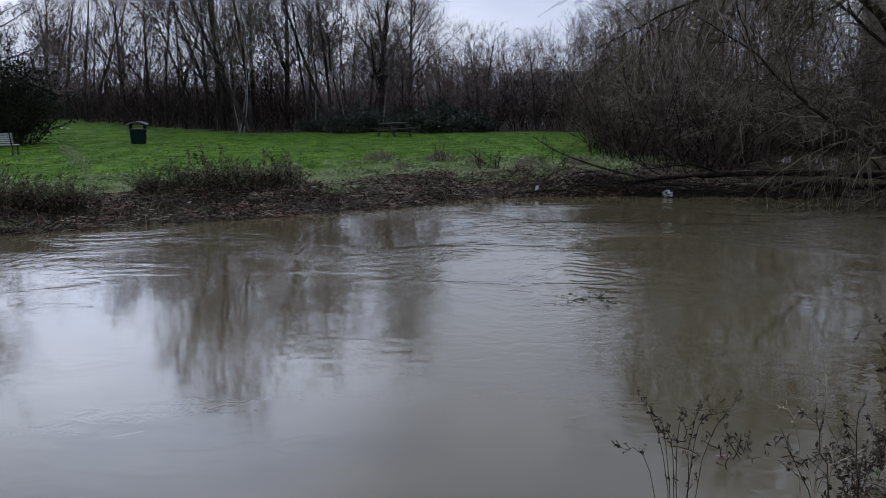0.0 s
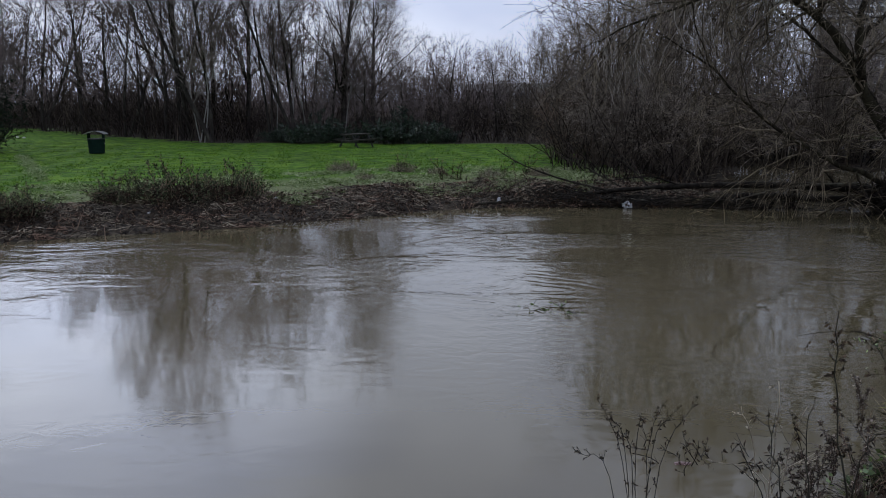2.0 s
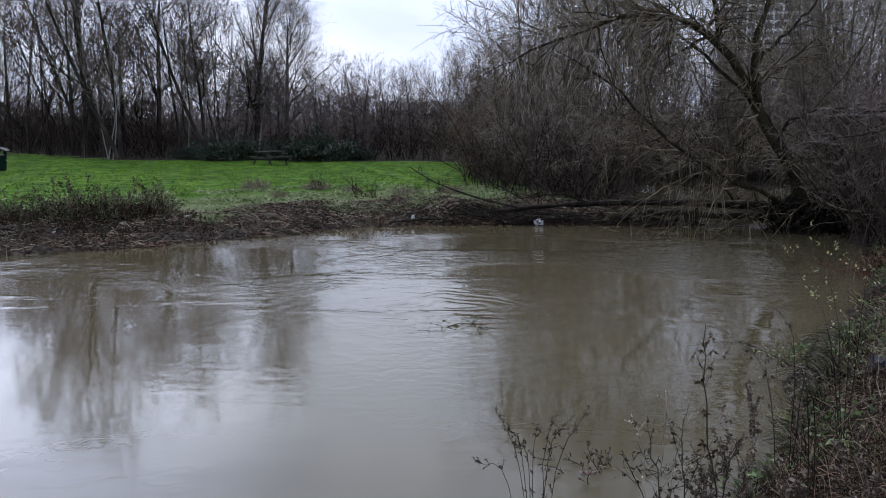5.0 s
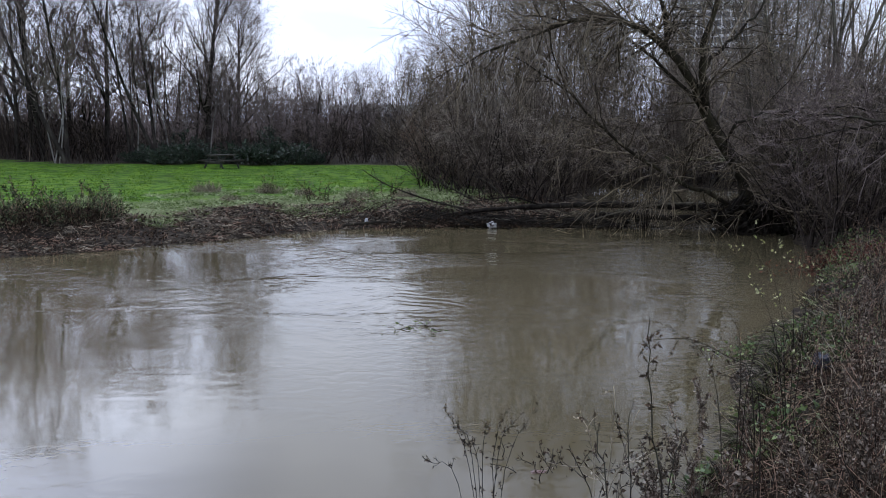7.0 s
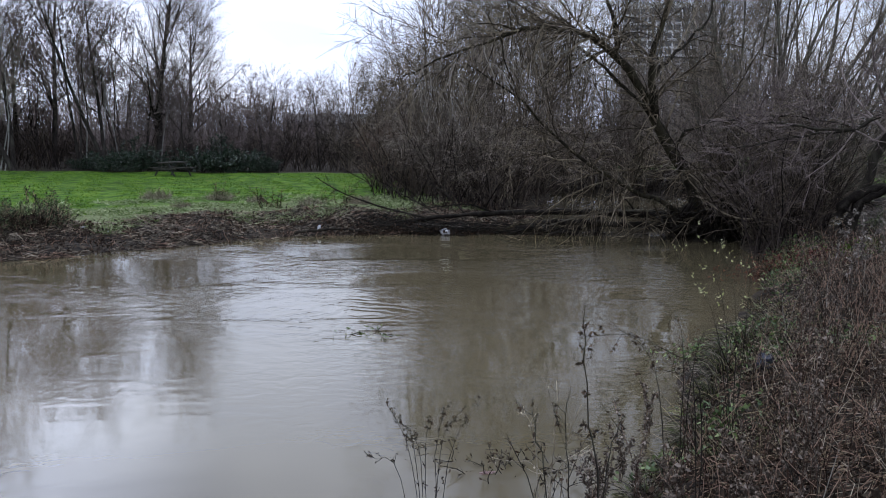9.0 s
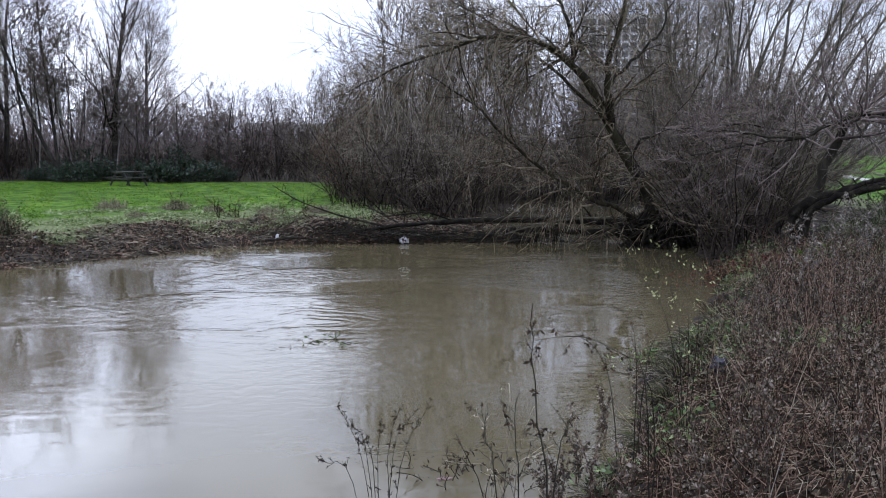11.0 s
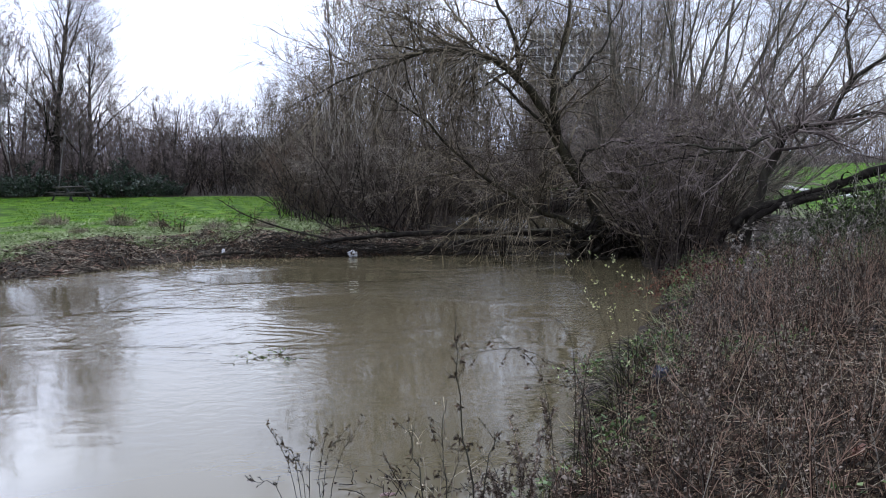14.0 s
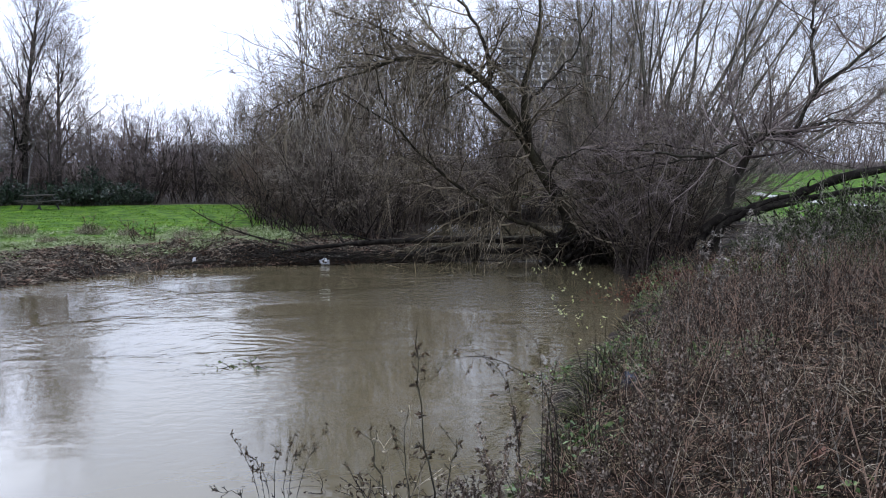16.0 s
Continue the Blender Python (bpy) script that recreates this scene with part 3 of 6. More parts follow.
def build_belt():
    """The leafless wood along the far side of the lawn."""
    rng = np.random.default_rng(5)
    kinds = [("alder_tree", bare_tree_meshes(11, 12.5, 0.14, 20, 150, 620, 1500, 0.13, (28, 58), stems=1, limb_len=(0.28, 0.5), span=(0.25, 0.97), bark=BARK_WOOD), "tall leafless alder with dark bark in the wood"),
             ("ash_tree", bare_tree_meshes(12, 12, 0.12, 22, 150, 620, 1500, 0.16, (28, 60), stems=2, limb_len=(0.28, 0.48), span=(0.2, 0.95), bark=BARK_WOOD), "leafless ash with upswept grey branches"),
             ("oak_tree", bare_tree_meshes(13, 9.5, 0.15, 22, 190, 760, 2200, 0.06, (40, 85), span=(0.25, 0.97), limb_len=(0.28, 0.48), bark=BARK_WOOD), "spreading leafless oak with dark crooked limbs"),
             ("hazel_tree", bare_tree_meshes(14, 8, 0.05, 22, 150, 560, 1500, 0.08, (20, 60), stems=6, bark=BARK_WOOD), "many-stemmed leafless hazel at the wood's edge"),
             ("maple_tree", bare_tree_meshes(15, 11, 0.10, 22, 160, 620, 1600, 0.12, (32, 68), stems=2, limb_len=(0.28, 0.46), bark=BARK_WOOD), "twin-stemmed leafless maple with fine twigs")]
    spots = []
    for row, (y0, gap, wob) in enumerate(((54.6, 2.7, 1.1), (60, 3.7, 2.2))):
        x = -58.0
        while x < (0 if row == 0 else 6):
            yb = y0 + max(0, -x - 24) * 0.62 + rng.normal() * wob
            spots.append((x, yb, row))
            x += gap * rng.uniform(0.6, 1.4)
    for x, y, row in spots:
        k = rng.choice(5, p=[0.26, 0.24, 0.14, 0.2, 0.16] if x < -16.5 else [0.05, 0.1, 0.45, 0.15, 0.25])
        name, meshes, label = kinds[k]
        # the wood is lower where the sky opens between poplar and thicket
        low = (1.08 if x < -30 else 1.36 if x < -20 else 1.1) if x < -16.5 else (0.56 + 0.02 * max(0, x + 6)) * (1.1 if k == 2 else 1)
        size = rng.uniform(0.82, 1.12) * low
        plant_tree(name, meshes, on_ground(x, y, 0.05), label, "trees of the wood", rng.uniform(0, 6.28), size)
    for x, y, k, size in ((-27.6, 58.4, 1, 1.36), (-22.9, 57.6, 0, 1.32)):
        name, meshes, label = kinds[k]
        plant_tree(name, meshes, on_ground(x, y, 0.05), label, "trees of the wood", x, size)


build_belt()


def build_poplar():
    m = bare_tree_meshes(21, 12.8, 0.21, 30, 260, 1200, 3000, 0.055, (24, 44), limb_len=(0.36, 0.6), span=(0.16, 0.92), bark=BARK_WOOD, twig=TWIG)
    plant_tree("poplar_tree", m, on_ground(-15.7, 55.0, 0.1), "tall leafless poplar with steep upswept branches")
    plant_tree("poplar_tree", m, on_ground(-14.1, 56.2, 0.1), "slender leafless poplar beside a taller one", turn=2.0, size=0.8)


build_poplar()


def build_left_tree():
    m = bare_tree_meshes(23, 11.5, 0.2, 24, 180, 700, 1900, 0.0, (45, 95), limb_len=(0.4, 0.6), span=(0.25, 0.95), bark=BARK, twig=TWIG)
    plant_tree("lime_tree", m, on_ground(-31.0, 38.6, 0.1), "spreading leafless tree behind the evergreen bush", turn=1.2)


build_left_tree()


def build_thicket():
    """The dense leafless willow scrub on the spit and behind the fallen tree."""
    kinds = [bare_tree_meshes(31, 7.6, 0.042, 40, 220, 640, 1500, 0.08, (12, 42), stems=11, span=(0.05, 0.95), bark=BARK_SCRUB, twig=TWIG_RED),
             bare_tree_meshes(32, 7.0, 0.040, 40, 220, 640, 1500, -0.02, (20, 60), stems=10, span=(0.05, 0.95), bark=BARK_SCRUB, twig=TWIG_GREY)]
    spots = [(-0.3, 35.2, 0.72, 0), (0.9, 33.2, 0.95, 1), (0.4, 36.5, 1.25, 0), (2.6, 33.5, 1.05, 1), (2.2, 37.5, 1.3, 0), (4.3, 36.5, 1.3, 1), (3.9, 40.5, 1.3, 0), (6.0, 45.8, 1.0, 1), (-1.5, 39.4, 0.6, 0), (9.5, 45.0, 0.8, 0), (13.2, 43.0, 0.8, 1), (7.6, 48.0, 0.8, 0), (11.2, 47.5, 0.85, 1), (15.5, 45.5, 0.8, 0), (10.4, 26.0, 0.62, 0), (11.4, 27.4, 0.55, 0), (9.2, 26.2, 0.62, 0), (8.4, 44.6, 0.85, 1), (10.2, 43.6, 0.8, 0), (11.6, 44.4, 0.9, 1), (-4.2, 53.2, 0.85, 0), (-2.2, 52.4, 0.92, 0), (-0.4, 47.5, 0.95, 1)]
    rng = np.random.default_rng(3)
    for x, y, s, k in spots:
        plant_tree("willow_shrub", kinds[k], on_ground(x, y, 0.1), "dense leafless willow shrub with reddish brown shoots" if k == 0 else "dense leafless grey willow shrub with spreading shoots", "willow scrub", rng.uniform(0, 6.28), s)

    m = bare_tree_meshes(33, 3.2, 0.016, 50, 280, 900, 1800, 0.0, (25, 70), stems=14, span=(0.05, 0.95), bark=TWIG_RUST, twig=TWIG_RUST)
    for x, y, s in ((-0.9, 39.0, 1.0), (-1.6, 40.4, 0.8), (-0.2, 37.6, 1.0)):
        plant_tree("willow_shrub", m, on_ground(x, y, 0.1), "low leafless shrub with rust-brown shoots at the lawn's end", "willow scrub", x, s)


build_thicket()


def limb(points, r0, r1, K=12):
    return spline(points, K)[None], np.linspace(r0, r1, K)[None]


def build_willow():
    """The old willow leaning over the water from the bank's tip."""
    base = np.array((8.3, 26.0, 0))
    t = stand("leaning_willow_tree", tuple(base), "old leafless willow leaning over the river, with drooping twigs", "tree")
    guides = [("trunk", [(8.35, 26.0, -0.2), (8.0, 25.8, 0.9), (7.5, 25.6, 1.9), (6.75, 25.2, 3.0), (6.2, 24.9, 3.95)], 0.21, 0.14),
              ("limb", [(6.5, 25.0, 3.45), (6.25, 24.6, 4.4), (6.2, 24.4, 5.2), (6.5, 24.3, 6.2), (6.6, 24.2, 7.4), (6.5, 24.2, 8.6)], 0.11, 0.02),
              ("limb", [(6.2, 24.9, 3.95), (5.3, 24.2, 4.85), (4.6, 23.8, 5.3), (3.81, 23.5, 5.61), (2.45, 23.0, 5.47), (1.15, 22.5, 5.05), (-0.1, 22.0, 4.4)], 0.12, 0.012),
              ("limb", [(5.2, 24.2, 4.9), (5.05, 24.0, 5.9), (4.5, 23.9, 6.9), (3.7, 23.8, 7.9), (3.2, 23.6, 8.8)], 0.065, 0.012),
              ("limb", [(7.9, 25.8, 0.6), (7.0, 25.6, 1.0), (5.37, 25.0, 1.76), (3.99, 24.4, 2.56), (2.37, 23.6, 4.02), (1.17, 23.0, 4.67)], 0.085, 0.012),
              ("limb", [(6.7, 25.1, 3.1), (5.6, 25.0, 4.2), (4.0, 25.4, 5.6), (2.4, 25.8, 6.7), (1.0, 26.2, 7.2)], 0.06, 0.012),
              ("limb", [(6.25, 24.6, 4.4), (6.8, 24.5, 5.1), (7.6, 24.6, 5.9), (8.2, 24.7, 7.2)], 0.06, 0.012),
              ("limb", [(7.4, 25.5, 2.0), (7.0, 24.4, 2.9), (8.2, 23.6, 3.4), (9.6, 23.0, 3.4), (10.8, 22.6, 3.2)], 0.05, 0.012)]
    curves = []
    crook = np.random.default_rng(41)
    for name, pts, r0, r1 in guides:
        P, R = limb(np.array(pts) - base, r0, r1, 18)
        P[:, 2:] += crook.normal(size=P[:, 2:].shape) * 0.035
        R = R * (1 + 0.07 * crook.normal(size=R.shape))
        q = Quads()
        q.tubes(P, R, 9)
        part(name, q.mesh(name, [BARK_OLIVE if r0 > 0.08 else BARK]), t)
        curves.append((P, R))
    rng = np.random.default_rng(40)
    P, R = np.concatenate([c[0] for c in curves]), np.concatenate([c[1] for c in curves])
    q = Quads()
    P1, R1 = sprout(rng, P, R, 170, (0.2, 1), (1.0, 3.4), (25, 85), -0.02, 8, 0.13, 0.5, 0.25, 0.008, 0.3)
    R1 = np.minimum(R1, 0.028)
    q.tubes(P1, R1, 5)
    P2, R2 = sprout(rng, P1, R1, 1350, (0.15, 1), (0.5, 1.8), (25, 70), -0.07, 6, 0.12, 0.6, 0.35, 0.0045, 0.3)
    q.tubes(P2, R2, 4)
    P3, R3 = sprout(rng, P2, R2, 4600, (0.1, 1), (0.25, 1.1), (20, 65), -0.12, 4, 0.09, 0.6, 0.5, 0.0035, 0.2)
    q.tubes(P3, R3, 3)
    P4, R4 = sprout(rng, P3, R3, 3600, (0.1, 1), (0.12, 0.5), (20, 60), -0.10, 2, 0.16, 0.7, 0.6, 0.003, 0.2)
    q.tubes(P4, R4, 3)
    # long hanging shoots over the water
    low = [curves[2], curves[4], curves[5]]
    P5, R5 = sprout(rng, np.concatenate([c[0] for c in low]), np.concatenate([c[1] for c in low]), 80, (0.3, 1), (0.8, 1.9), (40, 90), -0.32, 8, 0.09, 0.22, 0.3, 0.006, 0.1)
    q.tubes(P5, R5, 4)
    P6, R6 = sprout(rng, P5, R5, 900, (0.25, 1), (0.3, 1.1), (15, 50), -0.24, 5, 0.08, 0.6, 0.5, 0.0045, 0.3)
    q.tubes(P6, R6, 3)
    part("crown", q.mesh("crown", [TWIG_OLIVE]), t, "fine olive-brown twigs")
    # pale curtains of twigs that hang from the outer limbs
    q = Quads()
    outer = [curves[2], curves[5]]
    P7, R7 = sprout(rng, np.concatenate([c[0] for c in outer]), np.concatenate([c[1] for c in outer]), 34, (0.3, 1), (0.5, 1.2), (40, 100), -0.22, 6, 0.16, 0.2, 0.4, 0.007, 0.1)
    q.tubes(P7, R7, 4)
    P8, R8 = sprout(rng, P7, R7, 200, (0.3, 1), (0.4, 1.3), (20, 75), -0.30, 7, 0.12, 0.6, 0.5, 0.0055, 0.2)
    q.tubes(P8, R8, 3)
    P9, R9 = sprout(rng, P8, R8, 460, (0.2, 1), (0.2, 0.7), (15, 60), -0.22, 4, 0.12, 0.7, 0.6, 0.004, 0.2)
    q.tubes(P9, R9, 3)
    part("twig_curtain", q.mesh("twig_curtain", [PALE_TWIG]), t, "pale drooping twigs")


build_willow()


def fan_meshes(seed, stems, tilts):
    """A many-stemmed willow whose stems fan out sideways and bend upward."""
    rng = np.random.default_rng(seed)
    wood, crown = Quads(), Quads()
    Ps, Rs = [], []
    for k in range(stems):
        a = radians(tilts[0] + (tilts[1] - tilts[0]) * (k + rng.uniform(0, 1)) / stems)
        d = unit(np.array([math.sin(a), rng.normal() * 0.16, math.cos(a)]))
        L, K = rng.uniform(8.5, 13.0), 10
        pts = [np.array([rng.normal() * 0.3, rng.normal() * 0.3, -0.1])]
        for _ in range(K - 1):
            d = unit(d + 0.075 * rng.normal(size=3) + np.array([0, 0, 0.035]))
            pts.append(pts[-1] + d * L / (K - 1))
        Ps.append(pts)
        Rs.append(rng.choice([0.04, 0.05, 0.06, 0.075, 0.10]) * (np.linspace(1, 0, K) ** 0.8 * 0.88 + 0.09))
    P, R = np.array(Ps), np.array(Rs)
    wood.tubes(P, R, 6)
    P1, R1 = sprout(rng, P, R, 210, (0.15, 0.97), (0.9, 3.4), (16, 55), 0.05, 6, 0.13, 0.42, 0.2, 0.008, 0.5)
    crown.tubes(P1, R1, 4)
    P2, R2 = sprout(rng, P1, R1, 1100, (0.15, 1), (0.4, 1.5), (18, 60), 0.03, 4, 0.14, 0.55, 0.35, 0.005, 0.3)
    crown.tubes(P2, R2, 3)
    P3, R3 = sprout(rng, P2, R2, 2300, (0.1, 1), (0.2, 0.8), (18, 55), 0.02, 3, 0.16, 0.6, 0.5, 0.004, 0.2)
    crown.tubes(P3, R3, 3)
    return wood.mesh("trunk", [BARK_GREY]), crown.mesh("crown", [TWIG_GREY])


def build_coppice():
    """Tall many-stemmed willows behind the leaning one."""
    m = bare_tree_meshes(51, 10.5, 0.085, 40, 220, 800, 2200, 0.10, (15, 50), stems=9, limb_len=(0.25, 0.45), span=(0.12, 0.95), bark=BARK_GREY, twig=TWIG_GREY)
    m2 = bare_tree_meshes(52, 5.0, 0.035, 60, 320, 1000, 1600, -0.06, (25, 70), stems=14, limb_len=(0.25, 0.5), span=(0.05, 0.95), bark=BARK_OLIVE, twig=TWIG_OLIVE)
    for seed, foot, tilts in ((56, (9.7, 27.6), (-16, 18)), (53, (10.2, 26.8), (-22, 40)), (54, (11.2, 27.6), (-8, 60)), (55, (12.0, 28.6), (5, 64))):
        plant_tree("coppiced_willow_tree", fan_meshes(seed, 12, tilts), on_ground(*foot, 0.1), "leafless willow whose grey stems fan out from one foot", "coppiced willows")
    for x, y, s, a in ((9.0, 27.0, 0.85, 4.0), (10.6, 45.6, 1.05, 1.1), (14.2, 44.2, 1.0, 3.3), (7.6, 46.5, 0.95, 5.9)):
        plant_tree("coppiced_willow_tree", m, on_ground(x, y, 0.1), "tall leafless willow with many straight grey stems", "coppiced willows", a, s)
    for x, y, s, a in ((10.0, 25.2, 0.75, 0.0), (9.0, 26.6, 0.8, 3.4)):
        plant_tree("willow_shrub", m2, on_ground(x, y, 0.1), "tangled leafless willow shrub with drooping olive shoots", "willow scrub", a, s)


build_coppice()


def build_fallen_tree():
    """The half-fallen tree on the near bank, its stems lying and rising to the right."""
    base = np.array((10.4, 21.6, 0.0))
    t = stand("half_fallen_tree", tuple(base), "half-fallen leafless tree with dark lying trunks and a risen stem", "tree")
    guides = [("stem", [(10.45, 21.7, 0.5), (10.72, 21.7, 1.45), (10.84, 21.6, 1.95), (10.92, 21.6, 2.45), (11.26, 21.5, 3.06), (11.38, 21.5, 3.55), (11.74, 21.4, 3.67), (12.31, 21.2, 3.70), (12.52, 21.1, 4.15), (12.8, 21.0, 4.78), (13.55, 21.0, 5.28), (14.24, 21.0, 5.85), (15.4, 20.8, 6.7)], 0.145, 0.02),
              ("limb", [(12.28, 21.2, 3.68), (13.11, 21.2, 3.96), (13.54, 21.2, 4.02), (14.12, 21.2, 3.94), (15.6, 21.0, 3.9)], 0.055, 0.02),
              ("limb", [(12.8, 21.0, 4.78), (12.61, 21.0, 5.82), (12.62, 21.0, 6.65), (12.8, 21.0, 8.0)], 0.055, 0.012),
              ("limb", [(11.38, 21.5, 3.57), (10.72, 21.3, 3.37), (10.19, 21.1, 3.11), (8.98, 20.8, 3.13), (8.03, 20.6, 3.25), (7.03, 20.4, 3.16)], 0.055, 0.012),
              ("limb", [(10.92, 21.4, 3.42), (10.21, 21.6, 3.1), (9.41, 21.8, 2.98), (8.58, 22.0, 2.81), (7.72, 22.0, 2.65)], 0.045, 0.012),
              ("lying_trunk", [(10.2, 21.7, 1.0), (10.41, 21.6, 1.42), (11.21, 21.2, 1.82), (11.9, 20.9, 2.02), (12.64, 20.5, 2.37), (13.46, 20.1, 2.69), (16.0, 19.2, 3.2)], 0.135, 0.10),
              ("lying_trunk", [(10.2, 21.5, 0.7), (10.48, 21.4, 1.2), (10.71, 21.3, 1.47), (11.36, 21.0, 1.76), (12.23, 20.6, 2.05), (13.07, 20.2, 2.22), (15.8, 19.2, 2.5)], 0.10, 0.08)]
    crook = np.random.default_rng(61)
    curves = []
    for name, pts, r0, r1 in guides:
        P, R = limb(np.array(pts) - base, r0, r1, 26)
        P[:, 2:] += crook.normal(size=P[:, 2:].shape) * 0.014
        R = R * (1 + 0.12 * crook.normal(size=R.shape))
        q = Quads()
        q.tubes(P, R, 10)
        if name == "lying_trunk":
            P1, R1 = sprout(crook, P, R, 26, (0.1, 0.98), (0.1, 0.5), (35, 85), 0.02, 5, 0.2, 0.3, 0.35, 0.006)
            q.tubes(P1, R1, 5)
        part(name, q.mesh(name, [WET_WOOD if name == "lying_trunk" else BARK]), t)
        curves.append((P, R))
    rng = np.random.default_rng(60)
    P, R = np.concatenate([c[0] for c in curves[:5]]), np.concatenate([c[1] for c in curves[:5]])
    q = Quads()
    P1, R1 = sprout(rng, P, R, 110, (0.3, 1), (0.8, 3.0), (25, 80), 0.06, 7, 0.16, 0.5, 0.25, 0.008, 0.3)
    q.tubes(P1, R1, 5)
    P2, R2 = sprout(rng, P1, R1, 900, (0.15, 1), (0.4, 1.4), (25, 65), 0.03, 5, 0.18, 0.6, 0.35, 0.005, 0.3)
    q.tubes(P2, R2, 3)
    P3, R3 = sprout(rng, P2, R2, 4000, (0.1, 1), (0.2, 0.8), (20, 65), 0.02, 3, 0.16, 0.6, 0.5, 0.0035, 0.2)
    q.tubes(P3, R3, 3)
    part("crown", q.mesh("crown", [TWIG]), t)


build_fallen_tree()


# ---- brush, banks and undergrowth ----
def stems_on(rng, xs, ys, height, tilt, K=6, wig=0.10, lift=0.0, r=0.006, sink=0.03, taper=0.4):
    """Stems that stand on the ground at the given spots."""
    n = len(xs)
    p = np.stack([xs, ys, ground_height(xs, ys) - sink], -1)
    d = unit(np.stack([rng.normal(size=n) * tilt, rng.normal(size=n) * tilt, np.ones(n)], -1))
    L = rng.uniform(*height, n)
    pts = [p]
    for _ in range(K - 1):
        d = unit(d + wig * rng.normal(size=d.shape) + lift * np.array([0, 0, 1.0]))
        pts.append(pts[-1] + d * (L / (K - 1))[:, None])
    rad = r * rng.uniform(0.6, 1.3, n)
    return np.stack(pts, 1), rad[:, None] * np.linspace(1, taper, K)


def lying(rng, xs, ys, length, r, lift=(0.01, 0.10), K=3, wig=0.25, heading=None, spread=0.7):
    """Straws and sticks that lie on the ground."""
    n = len(xs)
    a = rng.uniform(0, np.pi * 2, n) if heading is None else heading + rng.normal(size=n) * spread
    L = rng.uniform(*length, n)
    s = np.linspace(-0.5, 0.5, K)
    bend = rng.normal(size=n) * wig
    X = xs[:, None] + L[:, None] * (np.cos(a)[:, None] * s - np.sin(a)[:, None] * bend[:, None] * s**2)
    Y = ys[:, None] + L[:, None] * (np.sin(a)[:, None] * s + np.cos(a)[:, None] * bend[:, None] * s**2)
    Zg = np.maximum(ground_height(X, Y), -0.01) + rng.uniform(*lift, n)[:, None] + rng.normal(size=(n, K)) * 0.015
    return np.stack([X, Y, Zg], -1), (r * rng.uniform(0.5, 1.5, n))[:, None] * np.linspace(1, 0.6, K)


def scatter(rng, n, x, y, keep):
    """n spots in a rectangle that satisfy keep(x, y, distance from the river)."""
    X, Y = np.zeros(0), np.zeros(0)
    while len(X) < n:
        a, b = rng.uniform(*x, n * 3), rng.uniform(*y, n * 3)
        ok = keep(a, b, river_distance(a, b))
        X, Y = np.concatenate([X, a[ok]]), np.concatenate([Y, b[ok]])
    return X[:n], Y[:n]


def build_undergrowth():
    rng = np.random.default_rng(70)
    q = Quads()
    x, y = scatter(rng, 3600, (-62, 5), (51, 90), lambda a, b, d: (b > far_edge(a) + rng.uniform(0, 1, a.shape) * 3) & (b < far_edge(a) + 15))
    P, R = stems_on(rng, x, y, (1.0, 2.6), 0.35, 5, 0.16, -0.05, 0.016)
    P = P[:, :1] + (P - P[:, :1]) * (np.clip(1.1 + 0.7 * rough(x, y, 1.6, 12), 0.4, 2.0) * np.clip(1.0 + 0.7 * rough(x, y, 4.5, 5), 0.35, 1.8))[:, None, None]
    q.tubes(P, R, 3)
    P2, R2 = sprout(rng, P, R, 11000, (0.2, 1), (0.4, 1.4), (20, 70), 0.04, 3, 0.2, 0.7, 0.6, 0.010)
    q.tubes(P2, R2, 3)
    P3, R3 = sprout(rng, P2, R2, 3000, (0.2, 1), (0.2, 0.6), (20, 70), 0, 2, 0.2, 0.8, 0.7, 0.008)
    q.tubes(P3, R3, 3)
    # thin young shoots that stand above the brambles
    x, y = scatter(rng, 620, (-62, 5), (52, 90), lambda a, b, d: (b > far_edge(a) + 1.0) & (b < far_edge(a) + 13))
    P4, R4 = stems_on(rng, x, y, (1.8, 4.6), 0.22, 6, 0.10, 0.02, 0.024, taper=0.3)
    # these shoots share the brush bark whose colour already holds shade
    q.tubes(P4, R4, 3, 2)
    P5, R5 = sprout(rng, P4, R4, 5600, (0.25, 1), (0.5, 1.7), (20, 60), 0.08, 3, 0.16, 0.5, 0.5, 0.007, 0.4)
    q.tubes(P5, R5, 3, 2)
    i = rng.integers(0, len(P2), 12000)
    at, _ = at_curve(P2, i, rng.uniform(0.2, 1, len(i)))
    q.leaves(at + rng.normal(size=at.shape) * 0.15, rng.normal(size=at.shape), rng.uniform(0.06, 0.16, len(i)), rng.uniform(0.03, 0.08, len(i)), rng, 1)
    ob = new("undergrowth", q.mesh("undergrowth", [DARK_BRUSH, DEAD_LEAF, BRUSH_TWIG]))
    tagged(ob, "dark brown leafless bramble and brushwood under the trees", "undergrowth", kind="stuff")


build_undergrowth()


